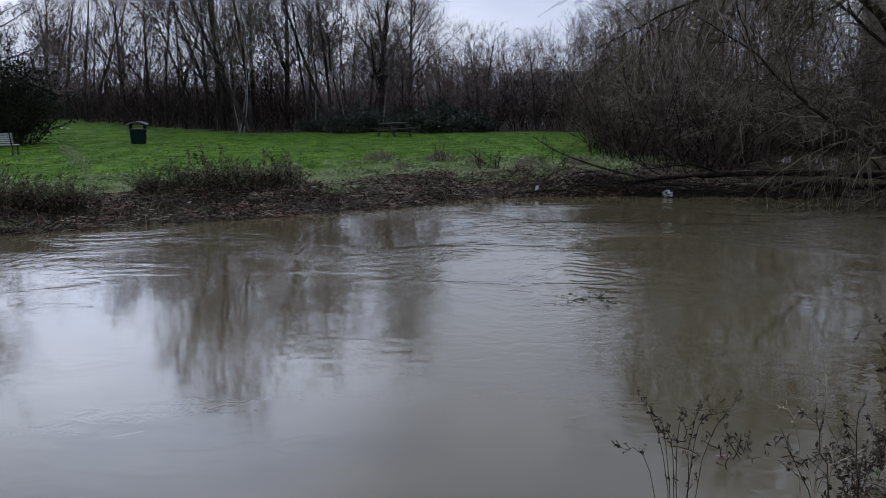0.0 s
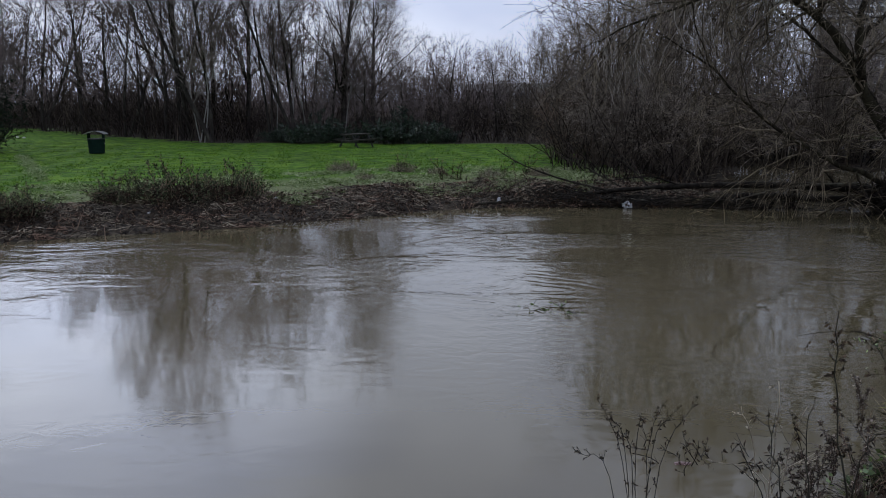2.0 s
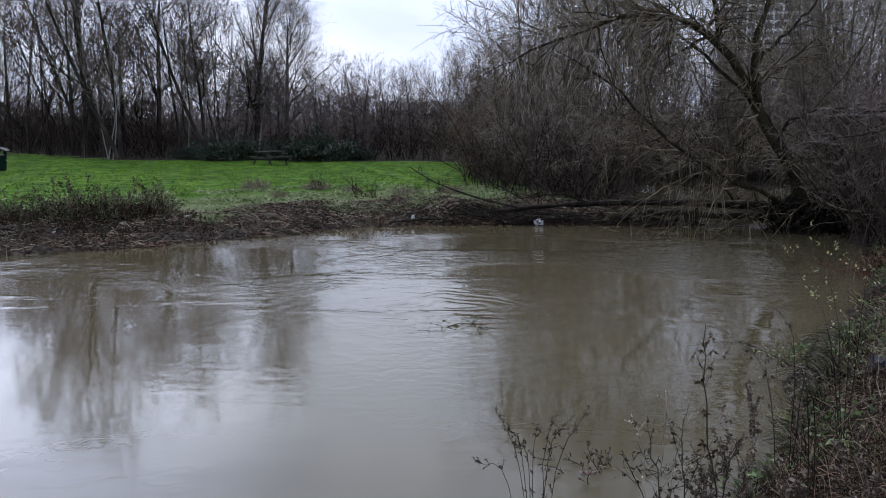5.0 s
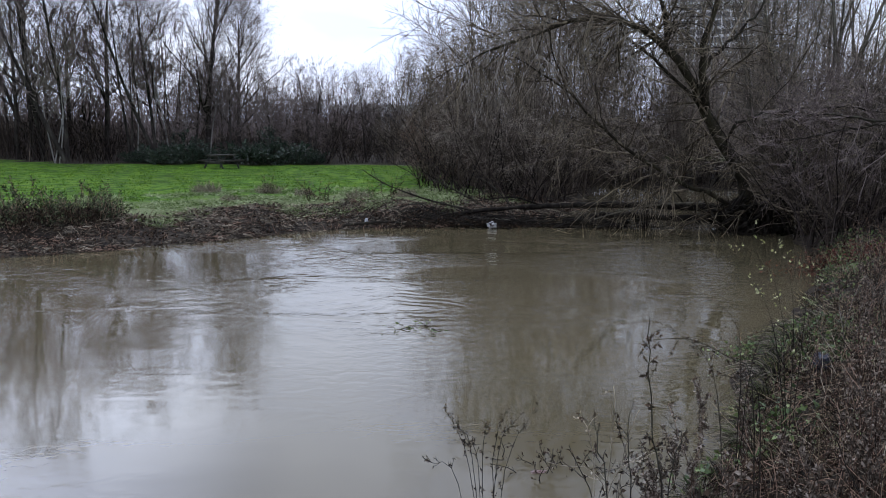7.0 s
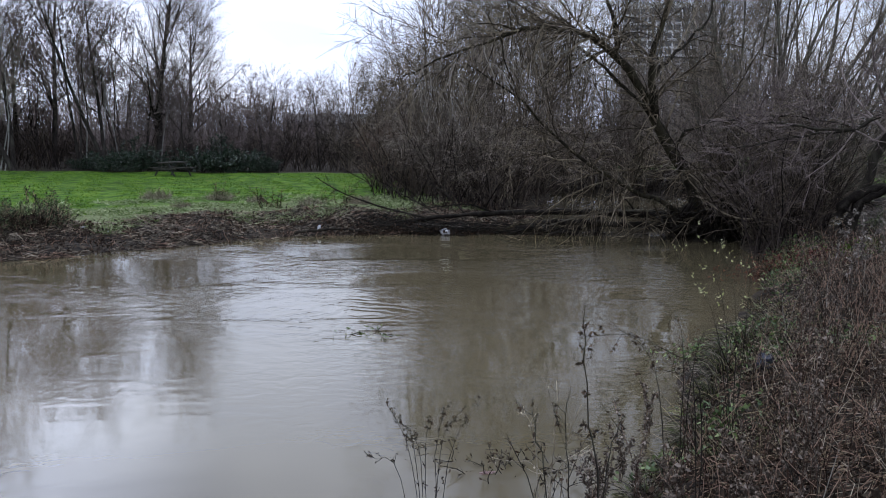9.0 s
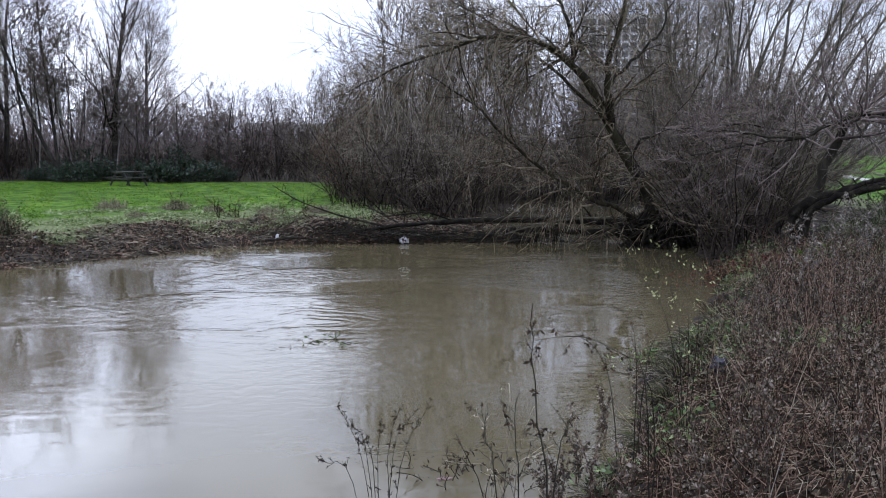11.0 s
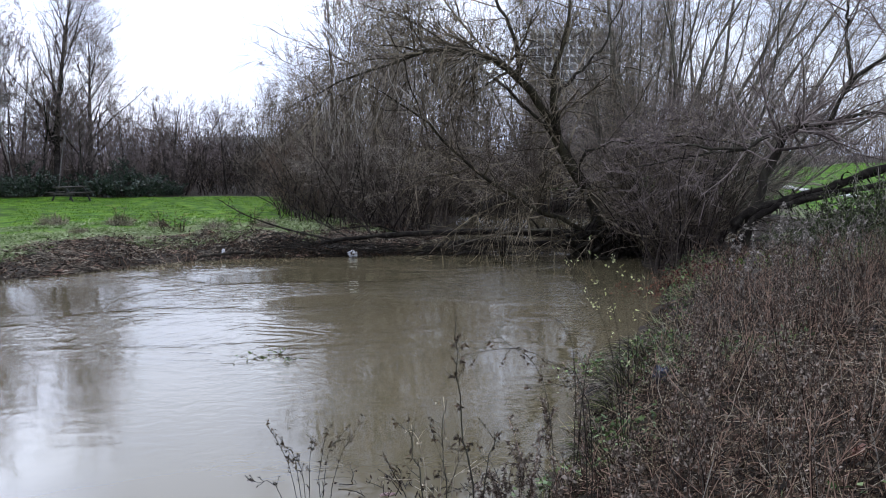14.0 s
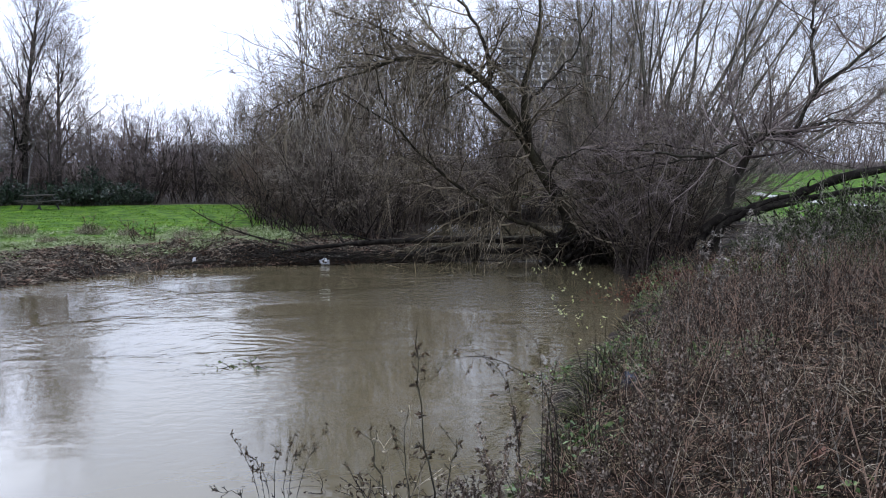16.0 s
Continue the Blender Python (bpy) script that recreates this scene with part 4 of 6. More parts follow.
def build_far_wood():
    """Rows of distant leafless wood, beyond the belt and beyond the lawn on the right."""
    rng = np.random.default_rng(71)
    q = Quads()
    n = 520
    x = np.concatenate([rng.uniform(-95, 22, n), rng.uniform(20, 110, 260)])
    y = np.concatenate([rng.uniform(72, 100, n) + np.maximum(0, -x[:n] - 30) * 0.3, rng.uniform(84, 112, 260) - np.maximum(0, x[n:] - 50) * 0.25])
    H = rng.uniform(6, 11.5, len(x))
    H[:n] *= 1 - 0.25 * np.exp(-(((x[:n] + 10) / 12) ** 2)) - 0.35 * np.exp(-(((x[:n] + 7) / 5) ** 2))
    H[:n] *= np.interp(x[:n], [-22, -13], [0.6, 1.0])
    H[n:] *= 1.05
    P, R = stems_on(rng, x, y, (1, 1.0001), 0.14, 6, 0.11, 0.03, 0.075, taper=0.08)
    P = P[:, :1] + (P - P[:, :1]) * H[:, None, None]
    q.tubes(P, R, 4)
    P1, R1 = sprout(rng, P, R, 4800, (0.25, 0.95), (1.6, 4.2), (30, 75), 0.08, 4, 0.16, 0.45, 0.3, 0.011, 0.45)
    q.tubes(P1, R1, 3)
    P2, R2 = sprout(rng, P1, R1, 14000, (0.2, 1), (0.6, 1.9), (20, 65), 0.05, 2, 0.18, 0.55, 0.6, 0.0075, 0.3)
    q.tubes(P2, R2, 3)
    xs, ys = scatter(rng, 4200, (-95, 110), (70, 112), lambda a, b, d: (b > 71 + np.maximum(0, -a - 30) * 0.3 + np.maximum(0, a - 18) * 0.5))
    P3, R3 = stems_on(rng, xs, ys, (1.5, 4.0), 0.4, 4, 0.2, -0.02, 0.03)
    P3 = P3[:, :1] + (P3 - P3[:, :1]) * np.interp(xs, [-16, -11, 18, 25], [1.9, 1.0, 1.0, 1.7])[:, None, None]
    q.tubes(P3, R3, 3)
    P4, R4 = sprout(rng, P3, R3, 12500, (0.1, 1), (0.6, 2.2), (20, 80), 0, 2, 0.2, 0.7, 0.7, 0.024)
    q.tubes(P4, R4, 3)
    tagged(new("distant_wood", q.mesh("distant_wood", [TWIG])), "distant leafless wood, grey-brown and dense", "wood", kind="stuff")


build_far_wood()


def build_scrub():
    """Low arching willow brush that closes the foot of the thickets, down to the water."""
    rng = np.random.default_rng(72)
    q = Quads()
    x1, y1 = scatter(rng, 620, (-2.0, 6.5), (29, 47), lambda a, b, d: (d > 0.4) & (b > 30.5 - a * 0.2 + np.maximum(0, -a) * 1.6))
    x2, y2 = scatter(rng, 560, (5, 20), (36, 50), lambda a, b, d: (d > 0.1) & (d < 3.5))
    x3, y3 = scatter(rng, 190, (7.0, 17), (20.5, 34), lambda a, b, d: (d > -0.2) & (d < 2.6) & (b > 21.5 + (a - 9) * 0.5) & (a < 0.46 * b))
    x, y = np.concatenate([x1, x2, x3]), np.concatenate([y1, y2, y3])
    P, R = stems_on(rng, x, y, (1.4, 4.2), 0.34, 7, 0.12, -0.05, 0.020)
    # stems darker than their twigs: shade inside the brush, given as colour
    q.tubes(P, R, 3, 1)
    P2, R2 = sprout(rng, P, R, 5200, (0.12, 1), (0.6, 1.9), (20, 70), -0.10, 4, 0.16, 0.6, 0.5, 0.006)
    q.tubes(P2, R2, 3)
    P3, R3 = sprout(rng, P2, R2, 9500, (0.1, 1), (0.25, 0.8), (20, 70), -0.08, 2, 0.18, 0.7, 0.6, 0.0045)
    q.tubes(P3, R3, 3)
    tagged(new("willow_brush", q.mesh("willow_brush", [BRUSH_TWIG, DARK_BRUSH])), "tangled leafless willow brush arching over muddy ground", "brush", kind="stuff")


build_scrub()


def build_far_bank():
    """Flattened dead growth, drift and mud clods along the opposite bank."""
    rng = np.random.default_rng(73)
    across = lambda a, b: ~near_side(a, b) & (a < 4.5) & (b < 34)
    q = Quads()
    # wisps of flattened growth, combed along the stream in low heaps
    x, y = scatter(rng, 1500, (-22, 4), (12, 33), lambda a, b, d: across(a, b) & (d > -0.15) & (d < 3.4) & (rough(a, b, 0.7, 6) + rng.normal(size=a.shape) * 0.3 > -0.15))
    for kind in range(4):
        mx, my = x[kind::4], y[kind::4]
        n, k = len(mx), (16, 16, 14, 7)[kind]
        comb = np.repeat(0.65 + rng.normal(size=n) * 0.5, k)
        high = np.repeat(rng.uniform(0.01, 0.10, n), k) * rng.uniform(0.3, 1, n * k)
        cx, cy = np.repeat(mx, k) + rng.normal(size=n * k) * 0.13, np.repeat(my, k) + rng.normal(size=n * k) * 0.10
        a = comb + rng.normal(size=n * k) * 0.5
        L, w = rng.uniform(0.12, 0.45, n * k), np.array([-0.5, -0.18, 0.18, 0.5])
        px, py = cx[:, None] + L[:, None] * np.cos(a)[:, None] * w, cy[:, None] + L[:, None] * np.sin(a)[:, None] * w
        pz = np.maximum(ground_height(px, py), -0.01) + high[:, None] * np.array([0.1, 1, 0.8, 0.0]) + 0.012
        q.tubes(np.stack([px, py, pz], -1), rng.uniform(0.003, 0.009, n * k)[:, None] * np.array([0.6, 1, 0.9, 0.5]), 3, (4, 1, 4, 3)[kind])
    x, y = scatter(rng, 2600, (-22, 4), (12, 33), lambda a, b, d: across(a, b) & (d > 0.0) & (d < 3.2) & (rough(a, b, 0.6, 16) + rng.normal(size=a.shape) * 0.2 > 0.15))
    P, R = lying(rng, x, y, (0.06, 0.28), 0.0055, (0.03, 0.13), heading=0.65, spread=1.0)
    q.tubes(P, R, 3, 3)
    x, y = scatter(rng, 3400, (-22, 4), (12, 33), lambda a, b, d: across(a, b) & (d > -0.25) & (d < 3.0))
    P, R = stems_on(rng, x, y, (0.12, 0.45), 0.9, 4, 0.3, -0.1, 0.008)
    q.tubes(P, R, 3, 1)
    i = rng.integers(0, len(P), 20000)
    at, _ = at_curve(P, i, rng.uniform(0, 0.8, len(i)))
    q.leaves(at + rng.normal(size=at.shape) * (0.14, 0.14, 0.04), rng.normal(size=at.shape) * (1, 1, 0.6), rng.uniform(0.04, 0.13, len(i)), rng.uniform(0.02, 0.06, len(i)), rng, 2)
    tagged(new("bank_litter", q.mesh("bank_litter", [STRAW, DEAD_STEM, DEAD_LEAF, PALE_STRAW, GREY_STRAW])), "flattened straw, dead stems and leaves on the muddy bank", "plant litter", kind="stuff")
    # pale flattened grass at the top of the bank
    q = Quads()
    x, y = scatter(rng, 17000, (-26, 3), (14, 36), lambda a, b, d: across(a, b) & (d > 2.3 + 0.9 * rough(a, b, 0.8)) & (d < 8.5) & (rough(a, b, 0.45, 8) + rng.normal(size=a.shape) * 0.15 > 0.08) & (rng.uniform(size=a.shape) < np.clip(2.5 - d / 3.6, 0.05, 1)))
    n = len(x)
    for k in range(3):
        p = np.stack([x + rng.normal(size=n) * 0.1, y + rng.normal(size=n) * 0.1, ground_height(x, y)], -1)
        q.leaves(p, np.stack([rng.normal(size=n), rng.normal(size=n), rng.uniform(0.0, 0.5, n)], -1), rng.uniform(0.08, 0.26, n), rng.uniform(0.010, 0.026, n), rng)
    tagged(new("bank_grass", q.mesh("bank_grass", [PALE_GRASS])), "long pale grass lying flat along the bank", "grass", kind="stuff")
    # short lawn blades beyond
    q = Quads()
    x, y = scatter(rng, 34000, (-36, 3), (18, 52), lambda a, b, d: across(a, np.minimum(b, 33)) & (d > 4.2) & (b < far_edge(a)) & (rough(a, b, 0.32, 21) + rng.normal(size=a.shape) * 0.15 > -0.05) & (rng.uniform(size=a.shape) < np.clip(1.6 - b / 40, 0.2, 1)))
    n = len(x)
    p = np.stack([x, y, ground_height(x, y) - 0.01], -1)
    q.leaves(p, np.stack([rng.normal(size=n) * 0.9, rng.normal(size=n) * 0.9, np.ones(n)], -1), rng.uniform(0.04, 0.10, n), rng.uniform(0.015, 0.04, n), rng)
    tagged(new("lawn_grass", q.mesh("lawn_grass", [GRASS_BLADE])), "short bright green winter grass of the park lawn", "grass", kind="stuff")


build_far_bank()


def bushy_clump(seed, width, depth, height, stems, mats, leafy=600, r=0.006, twigs=6, leaf=(0.03, 0.08)):
    """A low bush: many thin stems from one foot, with side shoots and a few leaves."""
    rng = np.random.default_rng(seed)
    n = stems
    a = rng.uniform(0, 2 * np.pi, n)
    k = np.sqrt(rng.uniform(0, 1, n))
    base = np.stack([np.cos(a) * k * width / 2, np.sin(a) * k * depth / 2, np.full(n, -0.05)], -1)
    d = unit(np.stack([np.cos(a) * k * 0.6 + rng.normal(size=n) * 0.2, np.sin(a) * k * 0.6 + rng.normal(size=n) * 0.2, np.ones(n)], -1))
    L = height * rng.uniform(0.35, 1.05, n) * (1.1 - 0.4 * k)
    pts = [base]
    for _ in range(5):
        d = unit(d + 0.15 * rng.normal(size=d.shape))
        pts.append(pts[-1] + d * (L / 5)[:, None])
    P, R = np.stack(pts, 1), (r * rng.uniform(0.7, 1.3, n))[:, None] * np.linspace(1, 0.5, 6)
    q, f = Quads(), Quads()
    q.tubes(P, R, 3)
    P2, R2 = sprout(rng, P, R, n * twigs, (0.15, 1), (0.12 * height, 0.35 * height), (20, 70), 0.05, 2, 0.18, 0.7, 0.6, 0.0035)
    q.tubes(P2, R2, 3)
    i = rng.integers(0, len(P2), leafy)
    at, tan = at_curve(P2, i, rng.uniform(0, 1, leafy))
    f.leaves(at, tan + rng.normal(size=at.shape), rng.uniform(*leaf, leafy), rng.uniform(leaf[0] * 0.45, leaf[1] * 0.45, leafy), rng)
    if len(mats) > 2:
        low = P[rng.integers(0, n, leafy)][:, 0] + rng.normal(size=(leafy, 3)) * (width * 0.12, depth * 0.12, 0.0)
        low[:, 2] += rng.uniform(0, 0.38, leafy) * height
        f.leaves(low, rng.normal(size=low.shape), rng.uniform(*leaf, leafy), rng.uniform(leaf[0] * 0.5, leaf[1] * 0.5, leafy), rng, 1)
    return q.mesh("branchwork", [mats[0]]), f.mesh("foliage", list(mats[1:]))


def place_bush(name, meshes, place, label, group="", turn=0.0, size=1.0, category="bush"):
    t = stand(name, place, label, category, group, turn=turn, size=size)
    part("branchwork", meshes[0], t)
    part("foliage", meshes[1], t)
    return t


def build_bank_bushes():
    m = bushy_clump(81, 1.8, 1.2, 1.25, 90, (DEAD_STEM, GREY_LEAF, DEAD_LEAF), 2400, leaf=(0.04, 0.10))
    lab = "low leafy bush of dead stems and grey-green leaves on the bank"
    for x, y, s, a in ((-11.3, 22.6, 1.05, 0.2), (-9.9, 23.6, 0.95, 1.5), (-12.5, 22.0, 0.75, 2.5), (-15.0, 19.2, 0.95, 0.8), (-16.6, 18.4, 0.9, 3.1), (-13.9, 20.0, 0.7, 4.0)):
        place_bush("bank_bush", m, on_ground(x, y), lab, "bushes on the far bank", a, s)
    m = bushy_clump(82, 0.9, 0.8, 0.5, 240, (PALE_STRAW, GREY_LEAF), 200, 0.006, 3)
    for x, y, s, a in ((-9.1, 31.5, 1.0, 0.0), (-7.0, 31.8, 0.9, 1.0), (-5.6, 31.2, 0.7, 2.0), (-3.6, 30.2, 0.8, 3.0), (-7.6, 29.0, 0.6, 4.0), (-2.1, 31.2, 0.8, 5.0)):
        place_bush("grass_tussock", m, on_ground(x, y), "straw-coloured tussock of dead grass on the lawn's edge", "tussocks", a, s, "grass tussock")
    m = bushy_clump(83, 0.5, 0.4, 1.2, 9, (DEAD_STEM, DEAD_LEAF), 70, 0.012, 5)
    for x, y, s, a in ((-6.9, 31.6, 0.85, 0.0), (-5.0, 29.6, 0.9, 1.3), (-4.6, 29.9, 0.8, 2.3), (-2.6, 29.9, 0.9, 4.4), (-3.3, 30.9, 0.6, 5.2)):
        place_bush("dead_dock_plant", m, on_ground(x, y), "dead brown dock stalks standing at the lawn's edge", "dead docks", a, s, "plant")
    m = bushy_clump(84, 3.2, 2.2, 2.0, 90, (BARK, LAUREL_LEAF), 7000, 0.014, 9, (0.10, 0.20))
    for x, y, s, a in ((-19.2, 53.4, 0.55, 0), (-16.6, 52.6, 0.95, 1), (-14.0, 53.6, 0.65, 2), (-11.4, 52.5, 1.05, 3), (-9.4, 53.6, 0.6, 4)):
        place_bush("laurel_bush", m, on_ground(x, y), "dark glossy evergreen laurel bush at the wood's edge", "laurels", a, s)
    m = bushy_clump(85, 3.0, 3.0, 5.0, 150, (BARK, YEW_LEAF), 15000, 0.02, 9, (0.08, 0.18))
    place_bush("evergreen_bush", m, on_ground(-30.9, 39.9), "tall dark evergreen bush beside the bench")
    place_bush("evergreen_bush", m, on_ground(-33.2, 41.5), "tall dark evergreen bush behind another", turn=2, size=1.1)


build_bank_bushes()


# ---- the fallen log across the water and its drift ----
def log_mesh(points, r0, r1, K=34, sides=10, seed=0, mat=WET_WOOD, knobs=6):
    rng = np.random.default_rng(seed)
    P, R = limb(points, r0, r1, K)
    R = R * (1 + 0.16 * rng.normal(size=R.shape))
    P = P + rng.normal(size=P.shape) * r1 * 0.22
    q = Quads()
    q.tubes(P, R, sides)
    ends = [(P[0, 0], P[0, 1]), (P[0, -1], P[0, -2])]
    for (c, nxt), r in zip(ends, (R[0, 0], R[0, -1])):
        d = unit(c - nxt)
        q.tubes(np.stack([c - d * 0.002, c + d * r * 0.25])[None], np.array([[r, 0.001]]), sides)
    if knobs:
        P1, R1 = sprout(rng, P, R, knobs, (0.1, 0.95), (0.1, 0.5), (40, 80), 0.0, 4, 0.2, 0.4, 0.4, 0.008)
        q.tubes(P1, R1, 5)
    return q.mesh("log", [mat])


def driftwood(points, r0, r1, label, seed, mat=WET_WOOD, name="fallen_log", knobs=6):
    base = Vector(points[0])
    ob = new(name, log_mesh([Vector(p) - base for p in points], r0, r1, seed=seed, mat=mat, knobs=knobs))
    ob.location = base
    return tagged(ob, label, "log" if "log" in name else "branch", "driftwood")


def build_log():
    driftwood([(8.2, 26.2, 0.45), (6.6, 26.6, 0.60), (5.0, 27.0, 0.62), (2.7, 27.1, 0.58), (0.9, 27.2, 0.45), (-0.4, 27.3, 0.30)], 0.13, 0.05, "long dark fallen trunk lying across the water", 1)
    driftwood([(7.9, 26.0, 0.28), (6.0, 26.4, 0.32), (4.2, 26.7, 0.34), (2.9, 26.9, 0.12)], 0.11, 0.07, "dark wet log under the fallen trunk", 2)
    driftwood([(5.3, 26.6, 0.45), (5.25, 26.5, 0.15), (5.2, 26.4, -0.2)], 0.10, 0.08, "broken stub standing in the water under the trunk", 3, knobs=1)
    driftwood([(3.6, 26.8, 0.35), (3.1, 26.6, 0.12), (2.4, 26.4, -0.06)], 0.06, 0.04, "dark branch dipping into the water", 4, name="fallen_branch")
    driftwood([(4.6, 26.2, 0.02), (4.2, 26.1, 0.10), (3.7, 26.1, 0.02)], 0.05, 0.04, "crooked stick awash at the waterline", 5, name="fallen_branch", knobs=2)
    driftwood([(1.6, 26.9, 0.12), (0.4, 26.6, 0.22), (-0.8, 26.7, 0.12)], 0.05, 0.03, "grey stick stranded in the drift", 6, BARK_GREY, "fallen_branch")
    driftwood([(0.2, 27.1, 0.42), (-1.2, 27.2, 0.75), (-2.4, 27.6, 1.15), (-3.2, 27.8, 1.6)], 0.035, 0.012, "thin bare branch rising from the drift", 7, BARK, "fallen_branch", 14)
    driftwood([(0.6, 27.4, 0.5), (-0.4, 27.9, 1.0), (-1.2, 28.4, 1.35)], 0.025, 0.01, "thin bare branch rising from the drift", 8, BARK, "fallen_branch", 14)
    driftwood([(1.4, 27.6, 0.5), (0.8, 28.2, 1.1), (0.2, 28.8, 1.4)], 0.025, 0.01, "thin bare branch rising from the drift", 9, BARK, "fallen_branch", 14)
    driftwood([(-14.3, 18.4, 0.22), (-15.6, 20.2, 0.62), (-16.8, 21.6, 1.0)], 0.022, 0.012, "pale stick leaning on the bank bushes", 10, BARK_GREY, "fallen_branch", 2)
    driftwood([(-3.6, 25.9, 0.08), (-2.4, 26.2, 0.16), (-1.2, 26.3, 0.05)], 0.04, 0.03, "dark stick stranded at the waterline", 11, BARK, "fallen_branch", 5)
    driftwood([(6.9, 26.2, 0.75), (5.6, 26.5, 0.68), (4.4, 26.6, 0.42), (3.6, 26.4, 0.2)], 0.035, 0.015, "thin pale branch resting on the trunk", 12, BARK_GREY, "fallen_branch", 8)
    driftwood([(6.4, 26.7, 0.7), (6.0, 26.4, 1.1), (5.2, 26.2, 1.5)], 0.03, 0.012, "dead side branch rising from the trunk", 13, WET_WOOD, "fallen_branch", 10)
    driftwood([(2.2, 27.1, 0.6), (1.4, 26.8, 0.85), (0.2, 26.6, 0.75)], 0.03, 0.012, "dead side branch rising from the trunk", 14, WET_WOOD, "fallen_branch", 10)
    # the root plate where the trunk was torn out, a dark clot of roots
    rng = np.random.default_rng(90)
    q = Quads()
    n = 420
    P0 = np.stack([rng.normal(size=n) * 0.5, rng.normal(size=n) * 0.25, rng.uniform(-0.25, 0.5, n)], -1)
    d = unit(np.stack([rng.normal(size=n), rng.normal(size=n) * 0.6, rng.normal(size=n) * 0.7], -1))
    pts = [P0]
    for _ in range(4):
        d = unit(d + 0.4 * rng.normal(size=d.shape))
        pts.append(pts[-1] + d * rng.uniform(0.08, 0.22, n)[:, None])
    q.tubes(np.stack(pts, 1), rng.uniform(0.02, 0.10, n)[:, None] * np.linspace(1, 0.3, 5), 5)
    ob = new("root_plate", q.mesh("root_plate", [WET_WOOD]))
    ob.location = (8.0, 25.6, 0.2)
    tagged(ob, "dark tangled root plate of the fallen trunk, in the water", "roots")
    # drift heap: sticks and leaves caught at the log's tip
    q = Quads()
    x, y = np.concatenate([rng.normal(0.1, 1.0, 620), rng.normal(3.6, 1.6, 260)]), np.concatenate([rng.normal(26.9, 0.4, 620), rng.normal(26.7, 0.25, 260)])
    P, R = lying(rng, x, y, (0.2, 0.9), 0.013, (0.0, 0.30), 5, 0.5)
    q.tubes(P, R, 4, 0)
    k = 3000
    at = np.stack([rng.normal(-0.2, 1.6, k), rng.normal(26.9, 0.45, k), np.zeros(k)], -1)
    at[:, 2] = np.maximum(ground_height(at[:, 0], at[:, 1]), 0) + rng.uniform(0, 0.28, k) * np.exp(-(((at[:, 0] + 0.2) / 1.6) ** 2))
    q.leaves(at, rng.normal(size=at.shape), rng.uniform(0.05, 0.13, k), rng.uniform(0.03, 0.08, k), rng, 1)
    tagged(new("drift_heap", q.mesh("drift_heap", [WET_WOOD, DEAD_LEAF])), "heap of dark sticks and dead leaves caught at the log", "drift", kind="stuff")


build_log()


# ---- the near bank: dead herbs, straw and brambles ----
def own_bank(a, b, d):
    return near_side(a, b) & (a > -1.2) & (b > 2.2) & (b < 26)


